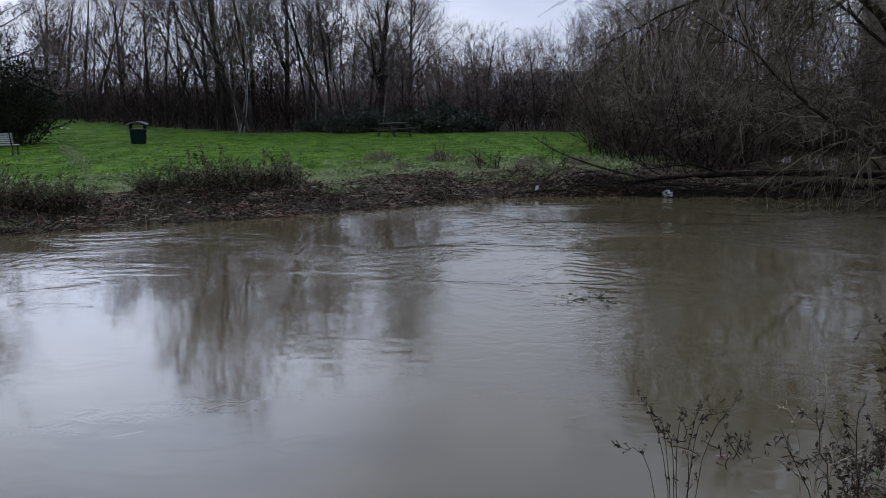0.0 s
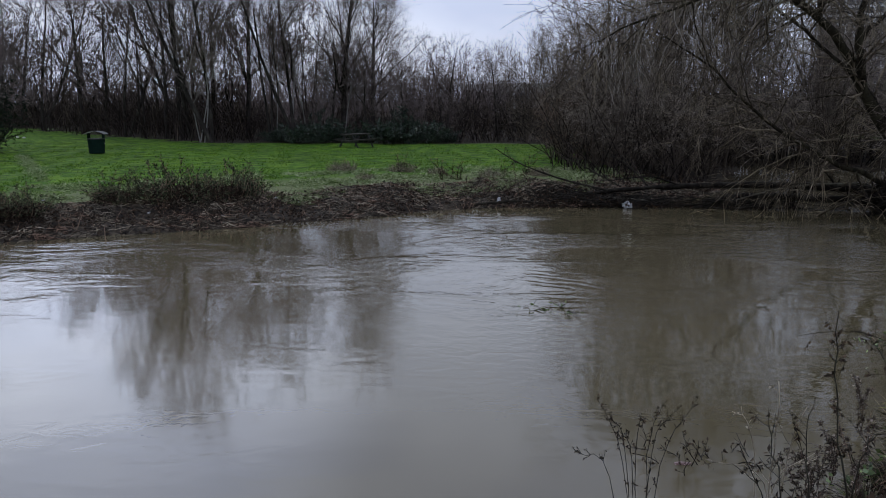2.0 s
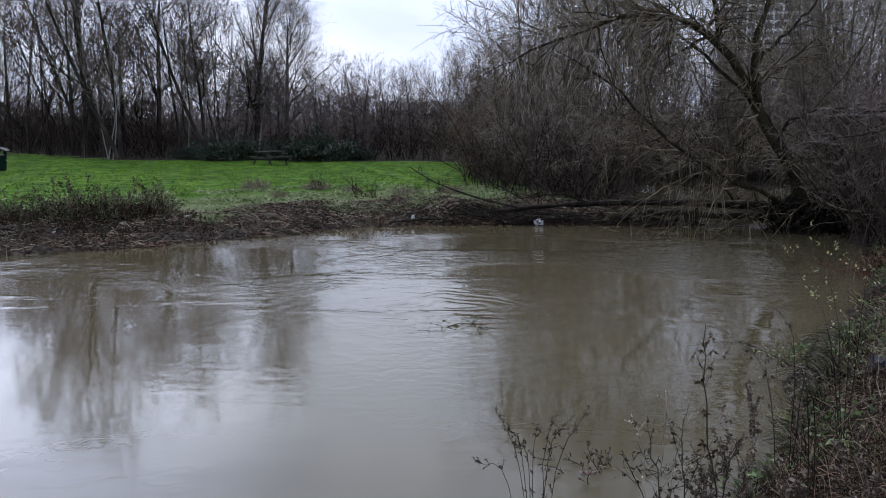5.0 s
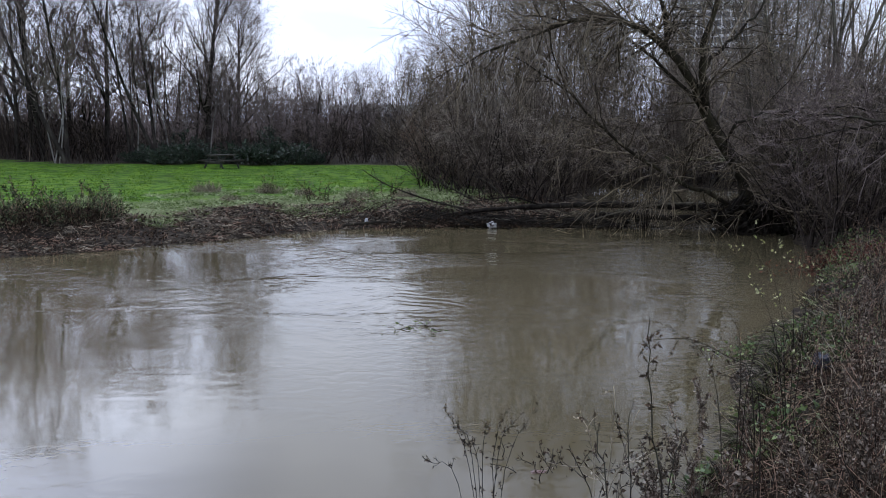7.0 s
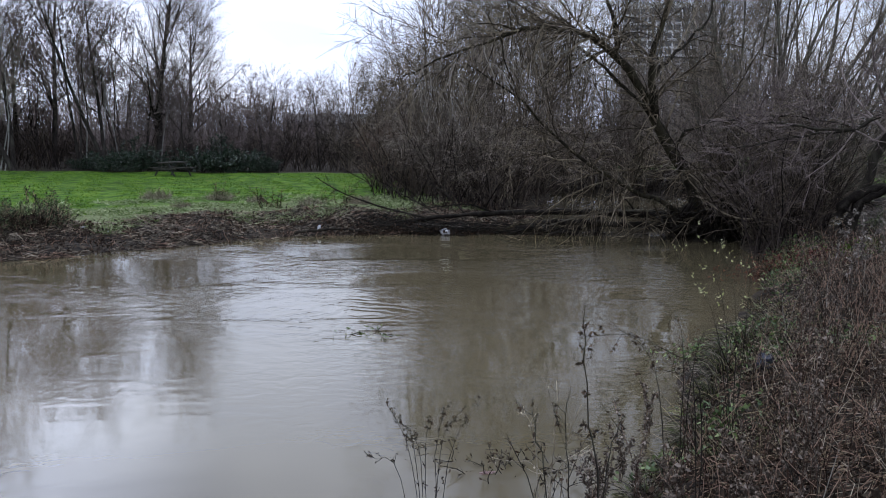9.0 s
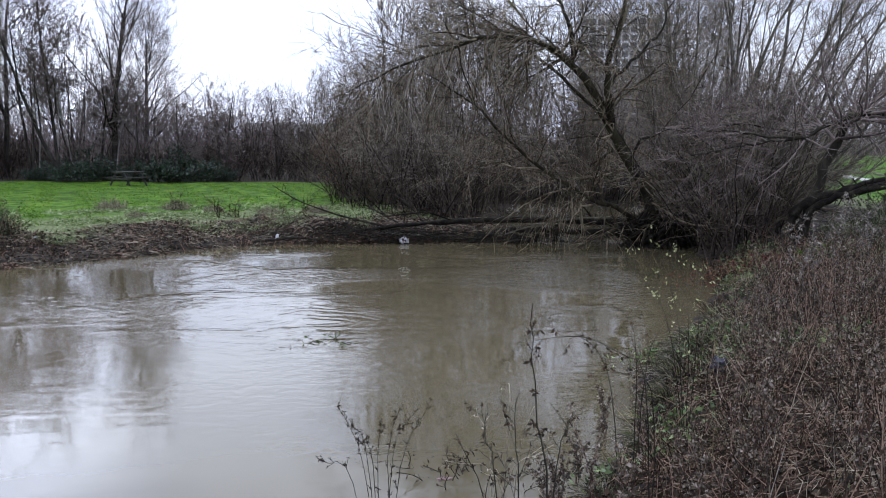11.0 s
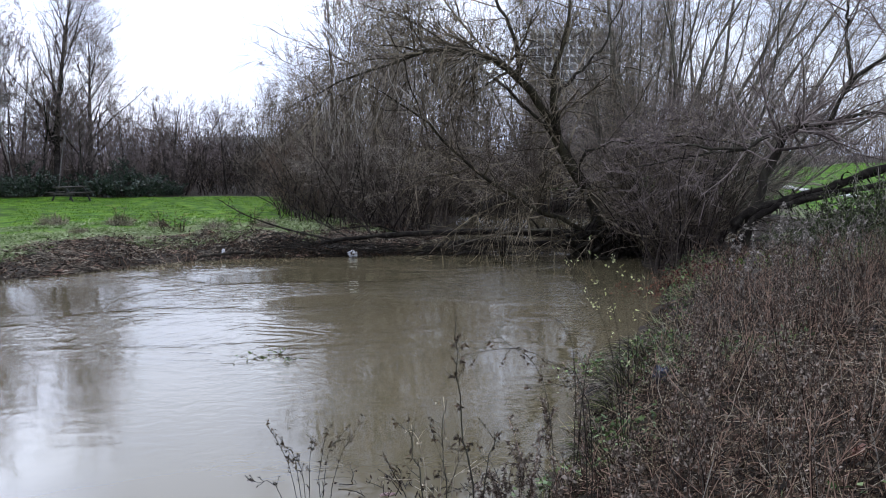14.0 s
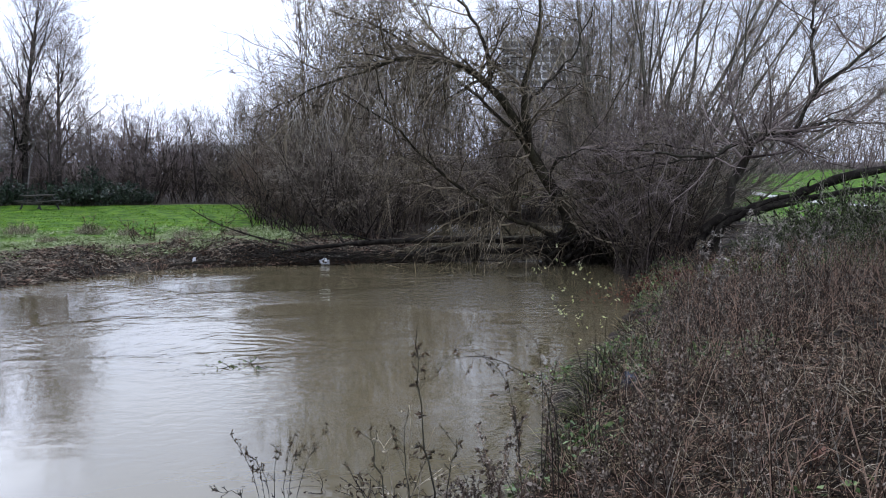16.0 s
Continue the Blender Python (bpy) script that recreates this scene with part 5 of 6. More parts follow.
def build_near_bank():
    rng = np.random.default_rng(74)
    q = Quads()
    # standing dead stems with side shoots and seed fluff
    x, y = scatter(rng, 1400, (0.6, 15), (3.6, 22), lambda a, b, d: own_bank(a, b, d) & (d > 0.55) & (d < 7) & (a > 0.5 + (b - 3.6) * 0.28) & (rough(a, b, 0.8, 14) + rng.normal(size=a.shape) * 0.35 > -0.1) & (rng.uniform(size=a.shape) < np.interp(d, [0.6, 1.8], [0.4, 1]) * np.clip(1.15 - d * 0.06 - np.maximum(0, b - 12) * 0.03, 0.25, 1)))
    hgt = np.clip(0.55 + 0.28 * rough(x, y, 0.9, 4), 0.3, 1.1) * np.interp(river_distance(x, y), [0.5, 1.6, 4], [0.62, 0.9, 1.05]) * np.interp(y, [5, 10, 13, 17], [0.72, 1, 0.95, 0.55])
    P, R = stems_on(rng, x, y, (0.75, 1.35), 0.26, 5, 0.10, 0.02, 0.0058)
    P = P[:, :1] + (P - P[:, :1]) * hgt[:, None, None] * 1.6
    grey = rough(x, y, 0.6, 9) > 0.1
    q.tubes(P[grey], R[grey], 3, 3)
    q.tubes(P[~grey], R[~grey], 3, 0)
    P2, R2 = sprout(rng, P, R, 10000, (0.3, 1), (0.08, 0.36), (20, 55), 0.10, 3, 0.14, 0.6, 0.5, 0.0022)
    q.tubes(P2, R2, 3, 0)
    k = 20000
    i = rng.integers(0, len(P2), k)
    at, tan = at_curve(P2, i, rng.uniform(0.4, 1, k))
    q.leaves(at, tan + 0.9 * rng.normal(size=at.shape), rng.uniform(0.012, 0.035, k), rng.uniform(0.007, 0.016, k), rng, 1)
    k = 17000
    i = rng.integers(0, len(P), k)
    at, tan = at_curve(P, i, rng.uniform(0.35, 1, k))
    q.leaves(at + rng.normal(size=at.shape) * 0.012, rng.normal(size=at.shape) + tan, rng.uniform(0.010, 0.032, k), rng.uniform(0.006, 0.016, k), rng, 1)
    k = 7000
    i = rng.integers(0, len(P), k)
    at, tan = at_curve(P, i, rng.uniform(0.15, 0.9, k))
    q.leaves(at, rng.normal(size=at.shape) + (0, 0, -0.5), rng.uniform(0.02, 0.06, k), rng.uniform(0.008, 0.02, k), rng, 2)
    tagged(new("dead_herbs", q.mesh("dead_herbs", [DEAD_STEM, SEED_FLUFF, DEAD_LEAF, STEM_GREY])), "dense dead brown willowherb and dock stems on the near bank", "dead plants", kind="stuff")
    # collapsed straw
    q = Quads()
    x, y = scatter(rng, 6500, (-1, 14), (2.4, 21), lambda a, b, d: own_bank(a, b, d) & (d > 0.1) & (d < 7))
    ok = river_distance(x, y) > 0.35
    x, y = x[ok], y[ok]
    P, R = lying(rng, x, y, (0.06, 0.30), 0.0036, (0.0, 0.22), 4, 1.4)
    q.tubes(P, R, 3, 1)
    x, y = scatter(rng, 5200, (-1, 14), (2.4, 21), lambda a, b, d: own_bank(a, b, d) & (d > 0.2) & (d < 7))
    P, R = stems_on(rng, x, y, (0.15, 0.6), 0.7, 4, 0.25, -0.12, 0.0034)
    q.tubes(P, R, 3, 0)
    x, y = scatter(rng, 4200, (-1, 14), (2.4, 21), lambda a, b, d: own_bank(a, b, d) & (d > 0.35) & (d < 6) & (rough(a, b, 0.5, 3) + rng.normal(size=a.shape) * 0.3 > -0.15))
    P, R = stems_on(rng, x, y, (0.08, 0.30), 1.6, 3, 0.3, -0.10, 0.0024, sink=-0.08)
    P[..., 2] += (rng.uniform(0, 0.34, len(x)) * np.interp(river_distance(x, y), [0.3, 1.5], [0.1, 1]))[:, None]
    q.tubes(P, R, 3, 2)
    x, y = scatter(rng, 7000, (0.8, 6.5), (4, 10.5), lambda a, b, d: own_bank(a, b, d) & (d > 0.3))
    P, R = lying(rng, x, y, (0.05, 0.24), 0.0034, (0.0, 0.12), 3, 1.2)
    q.tubes(P[::2], R[::2], 3, 0), q.tubes(P[1::2], R[1::2], 3, 1)
    x, y = scatter(rng, 2600, (0.8, 6.5), (4, 10.5), lambda a, b, d: own_bank(a, b, d) & (d > 0.5))
    P, R = stems_on(rng, x, y, (0.12, 0.5), 0.6, 3, 0.22, -0.05, 0.0030)
    q.tubes(P, R, 3, 1)
    x, y = scatter(rng, 420, (1.6, 7.5), (4.2, 11.5), lambda a, b, d: own_bank(a, b, d) & (d > 0.9) & (rough(a, b, 0.9, 31) > -0.1))
    P, R = stems_on(rng, x, y, (0.3, 0.7), 0.32, 6, 0.18, -0.05, 0.0034)
    q.tubes(P, R, 3, 2)
    tagged(new("dead_grass", q.mesh("dead_grass", [STRAW, DEAD_STEM, PALE_STRAW])), "collapsed straw-coloured dead grass on the near bank", "grass", kind="stuff")
    # grass tufts hanging over the waterline
    q = Quads()
    x, y = scatter(rng, 4200, (0, 9), (4, 21), lambda a, b, d: own_bank(a, b, d) & (d > 0.02) & (d < 1.2) & (rough(a, b, 0.35, 5) > 0.0))
    n = len(x)
    p = np.stack([x, y, ground_height(x, y) + rng.uniform(0, 0.05, n)], -1)
    lean = np.stack([rng.normal(size=n) * 0.6 - 0.5, rng.normal(size=n) * 0.6 + 0.2, rng.uniform(0.2, 1.2, n)], -1)
    q.leaves(p, lean, rng.uniform(0.10, 0.34, n), rng.uniform(0.005, 0.012, n), rng, 0)
    some = (rng.uniform(size=n) < 0.35) & (rough(x, y, 0.5, 7) > 0)
    q.leaves(p[some], rng.normal(size=(some.sum(), 3)) * (1, 1, 0.5) + (-0.3, 0, 0.5), rng.uniform(0.08, 0.25, some.sum()), rng.uniform(0.005, 0.011, some.sum()), rng, 2)
    pick = (rng.uniform(size=n) < 0.22) & (rough(x, y, 0.6, 11) > 0.1)
    q.leaves(p[pick], rng.normal(size=(pick.sum(), 3)) * (1, 1, 0.6) + (0, 0, 0.4), rng.uniform(0.04, 0.09, pick.sum()), rng.uniform(0.02, 0.045, pick.sum()), rng, 1)
    tagged(new("edge_grass", q.mesh("edge_grass", [STRAW, GREEN_LEAF, PALE_GRASS])), "pale green grass and nettles hanging over the near waterline", "grass", kind="stuff")
    # low leaves on the ground: brown, and green where nettles and ivy grow
    q = Quads()
    x, y = scatter(rng, 24000, (-1, 14), (2.4, 22), lambda a, b, d: own_bank(a, b, d) & (d > 0.05) & (d < 7.5))
    n = len(x)
    green = (rough(x, y, 0.7, 2) + 0.8 * np.exp(-((river_distance(x, y) - 0.5) / 0.5) ** 2) * (y > 7)) > 0.5
    p = np.stack([x, y, ground_height(x, y) + rng.uniform(0, 0.16, n) * (1 + green)], -1)
    dd = rng.normal(size=p.shape) * (1, 1, 0.6)
    xn, yn = scatter(rng, 9000, (0.8, 6.5), (4, 10.5), lambda a, b, d: own_bank(a, b, d) & (d > 0.1))
    pn = np.stack([xn, yn, ground_height(xn, yn) + rng.uniform(0, 0.10, len(xn))], -1)
    q.leaves(pn, rng.normal(size=pn.shape) * (1, 1, 0.7), rng.uniform(0.02, 0.06, len(xn)), rng.uniform(0.012, 0.03, len(xn)), rng, 0)
    for mask, mat in ((green, 1), (~green, 0)):
        q.leaves(p[mask], dd[mask], rng.uniform(0.03, 0.09, mask.sum()), rng.uniform(0.018, 0.05, mask.sum()), rng, mat)
    tagged(new("leaf_litter", q.mesh("leaf_litter", [DEAD_LEAF, GREEN_LEAF])), "dead leaves, low nettles and ivy on the near bank", "leaf litter", kind="stuff")


build_near_bank()

BRAMBLE_LEAF = surface("bramble_leaf", [(0.3, (0.018, 0.026, 0.010)), (0.7, (0.048, 0.066, 0.025)), (1.0, (0.12, 0.145, 0.065))], 10, 0.6, 0, 60, island=0.9)
RED_LEAF = surface("red_brown_bramble_leaf", [(0.3, (0.03, 0.010, 0.009)), (0.7, (0.085, 0.028, 0.024)), (1.0, (0.17, 0.07, 0.05))], 10, 0.7, 0, 60, island=0.9)


def leafy_patch(name, x, y, w, d, count, mat, label, seed, high=0.45, size=(0.04, 0.09)):
    """A low patch of leaves on short stems."""
    rng = np.random.default_rng(seed)
    xs, ys = rng.normal(x, w / 2, count), rng.normal(y, d / 2, count)
    p = np.stack([xs, ys, ground_height(xs, ys) + rng.uniform(0, high, count) * rng.uniform(0.2, 1, count)], -1)
    q = Quads()
    P, R = stems_on(rng, xs[::6], ys[::6], (0.2, high * 1.2), 0.3, 3, 0.15, 0, 0.004)
    q.tubes(P, R, 3, 0)
    q.leaves(p, rng.normal(size=p.shape) * (1, 1, 0.6), rng.uniform(*size, count), rng.uniform(size[0] * 0.5, size[1] * 0.5, count), rng, 1)
    tagged(new(name, q.mesh(name, [DEAD_STEM, mat])), label, "plants", kind="stuff")


leafy_patch("bramble_patch", 7.9, 18.6, 1.5, 1.2, 1500, RED_LEAF, "red-brown bramble leaves on the bank by the fallen tree", 301)
leafy_patch("nettle_patch", 9.6, 18.9, 0.9, 0.8, 1200, GRASS_BLADE, "bright green grass patch under the fallen tree", 302, 0.25)
leafy_patch("nettle_patch", 4.3, 11.6, 0.9, 0.8, 1300, GREEN_LEAF, "low green nettles at the edge of the near bank", 303, 0.3)
leafy_patch("nettle_patch", 10.8, 17.5, 1.8, 1.2, 1500, GREEN_LEAF, "low green nettles among dead stems near the fallen tree", 304, 0.5)
leafy_patch("nettle_patch", -14.4, 17.9, 0.8, 0.3, 500, GREEN_LEAF, "green leaves at the far waterline", 305, 0.2)


def build_veil():
    m = bushy_clump(306, 1.5, 1.1, 1.3, 110, (STEM_GREY, BRAMBLE_LEAF), 3600, 0.006, 8, (0.035, 0.08))
    for x, y, k, a in ((10.9, 19.9, 0.75, 0.0), (11.6, 19.4, 1.0, 1.0), (12.3, 19.4, 1.4, 2.0), (13.1, 19.0, 1.65, 3.0), (14.0, 18.6, 1.85, 3.7), (12.0, 18.2, 0.95, 4.0), (12.9, 17.6, 1.15, 5.0), (11.1, 18.5, 0.75, 5.6), (14.0, 17.4, 1.3, 0.6), (13.4, 16.2, 1.1, 1.7)):
        place_bush("bramble_bush", m, on_ground(x, y, 0.02), "grey-green bramble thicket with thin stems before the lying trunks", "brambles by the fallen tree", a, k)


build_veil()


def weed(place, stems, label, seed, leaf=DEAD_LEAF, stem_mat=BARK, r=0.0042, shoots=11, leafy=60, leaf_size=(0.012, 0.03), group="near weeds", name="dead_weed", lift=0.08, shoot_len=(0.05, 0.22), span=(0.25, 1)):
    """A plant whose stems follow a few guide points, in metres from its foot."""
    t = stand(name, place, label, "plant", group)
    rng = np.random.default_rng(seed)
    for pts in stems:
        P, R = limb([(0, 0, -0.05)] + [tuple(Vector(p) - Vector(place)) for p in pts], r, r * 0.35, 12)
        P = P + rng.normal(size=P.shape) * 0.004
        q = Quads()
        q.tubes(P, R, 5)
        P2, R2 = sprout(rng, P, R, shoots, span, shoot_len, (20, 60), lift, 5, 0.12, 0.6, 0.5, 0.0013)
        q.tubes(P2, R2, 3)
        stem = part("stem", q.mesh("stem", [stem_mat]), t)
        f = Quads()
        i = rng.integers(0, len(P2), leafy)
        at, tan = at_curve(P2, i, rng.uniform(0.3, 1, leafy))
        f.leaves(at, tan * 0.4 + rng.normal(size=at.shape) * 0.6 + (0, 0, -0.5), rng.uniform(*leaf_size, leafy), rng.uniform(leaf_size[0] * 0.5, leaf_size[1] * 0.5, leafy), rng)
        part("foliage", f.mesh("foliage", [leaf]), stem)
    return t


def build_near_weeds():
    g = lambda x, y: on_ground(x, y)
    a = g(0.66, 3.05)
    weed(a, [[(0.645, 3.0, 1.76), (0.61, 3.0, 2.0), (0.59, 3.0, 2.23), (0.585, 3.0, 2.40)]], "tall dead willowherb stalk with dark shrivelled leaves", 101, leafy=70, shoots=16, leaf_size=(0.012, 0.030), shoot_len=(0.02, 0.09), span=(0.35, 0.88))
    weed(g(0.58, 3.25), [[(0.5, 3.2, 1.6), (0.44, 3.2, 1.96)], [(0.58, 3.2, 1.6), (0.56, 3.2, 2.0)], [(0.48, 3.2, 1.5), (0.34, 3.15, 1.9)], [(0.7, 3.2, 1.6), (0.76, 3.2, 1.95)]], "thin branched dead weed with few leaves", 102, leafy=28)
    weed(g(0.08, 4.15), [[(0.0, 4.0, 1.4), (-0.12, 4.0, 1.75)], [(0.04, 4.05, 1.4), (-0.03, 4.0, 1.60)], [(0.1, 4.1, 1.4), (0.16, 4.0, 1.76)], [(0.15, 4.1, 1.35), (0.30, 4.0, 1.78)], [(-0.05, 4.1, 1.3), (-0.22, 4.05, 1.5)], [(0.02, 4.1, 1.4), (-0.08, 4.05, 1.68)], [(0.06, 4.15, 1.4), (0.07, 4.1, 1.66)], [(0.12, 4.15, 1.4), (0.23, 4.1, 1.70)]], "fan of slender dead weed stems over the water", 103, r=0.0026, leafy=60, shoots=18, lift=0.2, shoot_len=(0.015, 0.07), leaf_size=(0.008, 0.018))
    weed(g(0.68, 4.55), [[(0.72, 4.5, 1.3), (0.73, 4.5, 1.72)], [(0.64, 4.5, 1.3), (0.56, 4.5, 1.58)], [(0.78, 4.5, 1.3), (0.86, 4.5, 1.6)], [(0.68, 4.4, 1.2), (0.40, 4.4, 1.35)], [(0.7, 4.4, 1.2), (0.95, 4.4, 1.42)]], "pale dry reed stems standing by the water", 104, leaf=PALE_STRAW, stem_mat=PALE_STRAW, leafy=10, shoots=4)
    weed(g(1.75, 5.3), [[(1.66, 5.2, 1.5), (1.49, 5.1, 1.72), (1.19, 5.0, 1.85), (0.88, 4.9, 1.84)], [(1.72, 5.25, 1.4), (1.5, 5.1, 1.6), (1.3, 5.0, 1.62)]], "arching bare bramble cane with small leaves", 105, leafy=46, shoots=10, leaf_size=(0.015, 0.035), name="bramble", lift=0.0)
    weed(g(1.85, 6.1), [[(1.83, 6.0, 1.5), (1.71, 6.0, 1.83)], [(1.9, 6.0, 1.4), (2.02, 6.0, 1.75)]], "slender dead weed at the edge of the bank", 106, leafy=24)
    weed(g(1.5, 5.0), [[(1.38, 5.0, 1.6), (1.10, 5.0, 1.93)]], "thin leaning twig beside the bramble", 107, leafy=18)
    weed(g(2.65, 7.25), [[(2.5, 7.2, 1.6), (2.25, 7.0, 2.0), (2.18, 7.0, 2.27)], [(2.6, 7.2, 1.6), (2.4, 7.1, 2.15)], [(2.7, 7.2, 1.5), (2.68, 7.1, 2.0)], [(2.4, 7.1, 1.5), (2.1, 7.0, 1.95), (1.95, 6.95, 2.34)]], "sapling with small pale yellow-green leaves", 108, leaf=PALE_LEAF, leafy=34, leaf_size=(0.018, 0.04), name="sapling")
    for seed, x, y, n in ((111, 0.85, 7.75, 12), (112, 0.6, 7.9, 7), (113, 1.15, 7.6, 9)):
        r2 = np.random.default_rng(seed)
        t = stand("drift_twigs", (x, y, -0.02), "dark tangle of drift twigs in the shallow water", "driftwood", "drift twigs")
        for _ in range(n):
            q, f = Quads(), Quads()
            foot, way = r2.normal(size=3) * (0.22, 0.14, 0) + (0, 0, -0.03), r2.normal(size=3) * (1, 0.7, 0.25) + (0, 0, 0.35)
            P, R = limb([foot, foot + unit(way) * 0.16, foot + unit(way) * 0.3 + r2.normal(size=3) * 0.05], 0.005, 0.0025, 7)
            q.tubes(P, R, 5)
            P2, R2 = sprout(r2, P, R, 5, (0.3, 1), (0.05, 0.14), (25, 65), 0.0, 4, 0.15, 0.6, 0.5, 0.0016)
            q.tubes(P2, R2, 3)
            twig = part("twig", q.mesh("twig", [BARK]), t)
            at, tan = at_curve(P2, r2.integers(0, 5, 5), r2.uniform(0.3, 1, 5))
            f.leaves(at, tan + r2.normal(size=at.shape) * 0.6, r2.uniform(0.02, 0.05, 5), r2.uniform(0.01, 0.022, 5), r2)
            part("foliage", f.mesh("foliage", [DEAD_LEAF]), twig)
    rng = np.random.default_rng(109)
    for k, (x, y, h) in enumerate(((1.0, 4.9, 0.75), (1.3, 4.3, 0.9), (1.75, 4.4, 0.95), (2.2, 4.9, 1.0), (2.6, 5.6, 1.0), (3.0, 6.4, 1.05), (1.55, 5.9, 0.8), (2.1, 6.6, 0.9), (2.75, 4.5, 1.0), (3.4, 5.2, 1.1), (3.6, 7.6, 1.15), (0.95, 3.7, 0.8), (1.5, 6.9, 0.55), (1.35, 6.5, 0.5), (1.75, 7.4, 0.55), (1.2, 5.7, 0.5), (2.3, 8.6, 0.6), (2.9, 5.0, 1.15), (3.3, 6.0, 1.2), (3.9, 6.6, 1.25), (4.3, 7.6, 1.3), (3.2, 7.2, 1.1), (4.7, 8.6, 1.3), (3.9, 8.8, 1.15), (5.2, 9.6, 1.35), (4.4, 10.0, 1.2), (2.4, 5.6, 1.0), (2.0, 5.4, 0.9), (5.0, 11.6, 1.3), (6.0, 11.2, 1.4))):
        b = g(x, y)
        stems = [[(x + rng.normal() * 0.04, y + rng.normal() * 0.04, b[2] + h * 0.5), (x + rng.normal() * 0.10, y + rng.normal() * 0.10, b[2] + h * rng.uniform(0.85, 1.1))] for _ in range(3)]
        weed(b, stems, "dead brown weed with grey fluffy seed heads", 120 + k, leaf=SEED_FLUFF, stem_mat=DEAD_STEM, leafy=170, shoots=22, leaf_size=(0.015, 0.04), lift=0.12, shoot_len=(0.02, 0.10))


build_near_weeds()


def build_sedges():
    """Arching tufts of grass on the lip of the near bank."""
    def tuft(seed):
        rng = np.random.default_rng(seed)
        out = []
        for n, mat, lengths in ((90, SEDGE_GREEN, (0.2, 0.5)), (190, GREY_STRAW, (0.2, 0.55))):
            q = Quads()
            a, k = rng.uniform(0, 2 * np.pi, n), rng.uniform(0.5, 1.15, n)
            L = rng.uniform(*lengths, n)
            foot = np.stack([np.cos(a) * k * 0.18, np.sin(a) * k * 0.18, np.full(n, -0.04)], -1)
            w = np.linspace(0, 1, 5)[None, :]
            reach, rise = (L * k)[:, None] * (0.25 * w + 0.55 * w**2), L[:, None] * (0.95 * w - 0.75 * k[:, None] * w**2.2)
            P = foot[:, None] + np.stack([np.cos(a)[:, None] * reach, np.sin(a)[:, None] * reach, rise], -1) + rng.normal(size=(n, 5, 3)) * 0.008
            q.tubes(P, rng.uniform(0.003, 0.0055, n)[:, None] * np.array([0.8, 1, 0.9, 0.6, 0.2]), 3)
            out.append(q.mesh("blades", [mat]))
        return out
    kinds = [tuft(401), tuft(402)]
    for k, (x, y, size, turn) in enumerate(((4.9, 12.5, 1.0, 0.0), (4.55, 11.95, 1.15, 1.0), (4.3, 11.5, 1.0, 2.0), (4.15, 11.1, 1.2, 3.0), (3.95, 10.7, 1.1, 4.0), (3.7, 10.3, 0.9, 5.0), (3.5, 9.8, 1.1, 0.7), (4.6, 11.5, 1.0, 1.7), (3.2, 9.3, 0.8, 2.7), (2.85, 8.6, 0.85, 3.7), (2.6, 8.0, 0.8, 4.7), (5.3, 13.2, 0.9, 5.7), (2.2, 7.2, 0.8, 0.3), (1.7, 6.3, 0.7, 1.3), (10.3, 20.0, 0.8, 0.9))):
        t = stand("sedge_tuft", on_ground(x, y), "arching tuft of green and dead grass on the bank", "grass tuft", "sedge tufts", turn=turn, size=size)
        part("green_grass", kinds[k % 2][0], t)
        part("dead_grass", kinds[k % 2][1], t, "dead straw-coloured blades")


def build_seed_weeds():
    """Tall dead weeds with pale woolly seed heads before the half-fallen tree."""
    rng = np.random.default_rng(410)
    for k, (x, y, h) in enumerate(((6.7, 13.2, 1.45), (7.2, 13.6, 1.6), (7.6, 14.2, 1.5), (8.1, 14.6, 1.55), (6.9, 14.4, 1.3), (8.6, 15.2, 1.4), (7.9, 13.4, 1.35), (8.9, 14.4, 1.5), (9.6, 15.4, 1.45), (6.2, 12.6, 1.2), (9.3, 16.4, 1.3))):
        b = on_ground(x, y)
        stems = [[(x + rng.normal() * 0.05, y + rng.normal() * 0.05, b[2] + h * 0.5), (x + rng.normal() * 0.14, y + rng.normal() * 0.14, b[2] + h * rng.uniform(0.8, 1.05))] for _ in range(2)]
        weed(b, stems, "tall dead weed with pale woolly seed heads", 420 + k, leaf=WOOL, stem_mat=STEM_GREY, r=0.005, leafy=120, shoots=14, leaf_size=(0.03, 0.06), lift=0.1, shoot_len=(0.03, 0.13), span=(0.35, 1))


SEDGE_GREEN = surface("sedge_green", [(0.3, (0.014, 0.022, 0.007)), (0.7, (0.050, 0.066, 0.020)), (1.0, (0.19, 0.20, 0.08))], 6, 0.6, 0, 30, island=0.8)
WOOL = surface("pale_woolly_seed_head", [(0.35, (0.07, 0.06, 0.052)), (0.75, (0.19, 0.165, 0.145)), (1.0, (0.40, 0.36, 0.32))], 10, 0.95, 0, 60, island=0.6)
build_sedges()
build_seed_weeds()


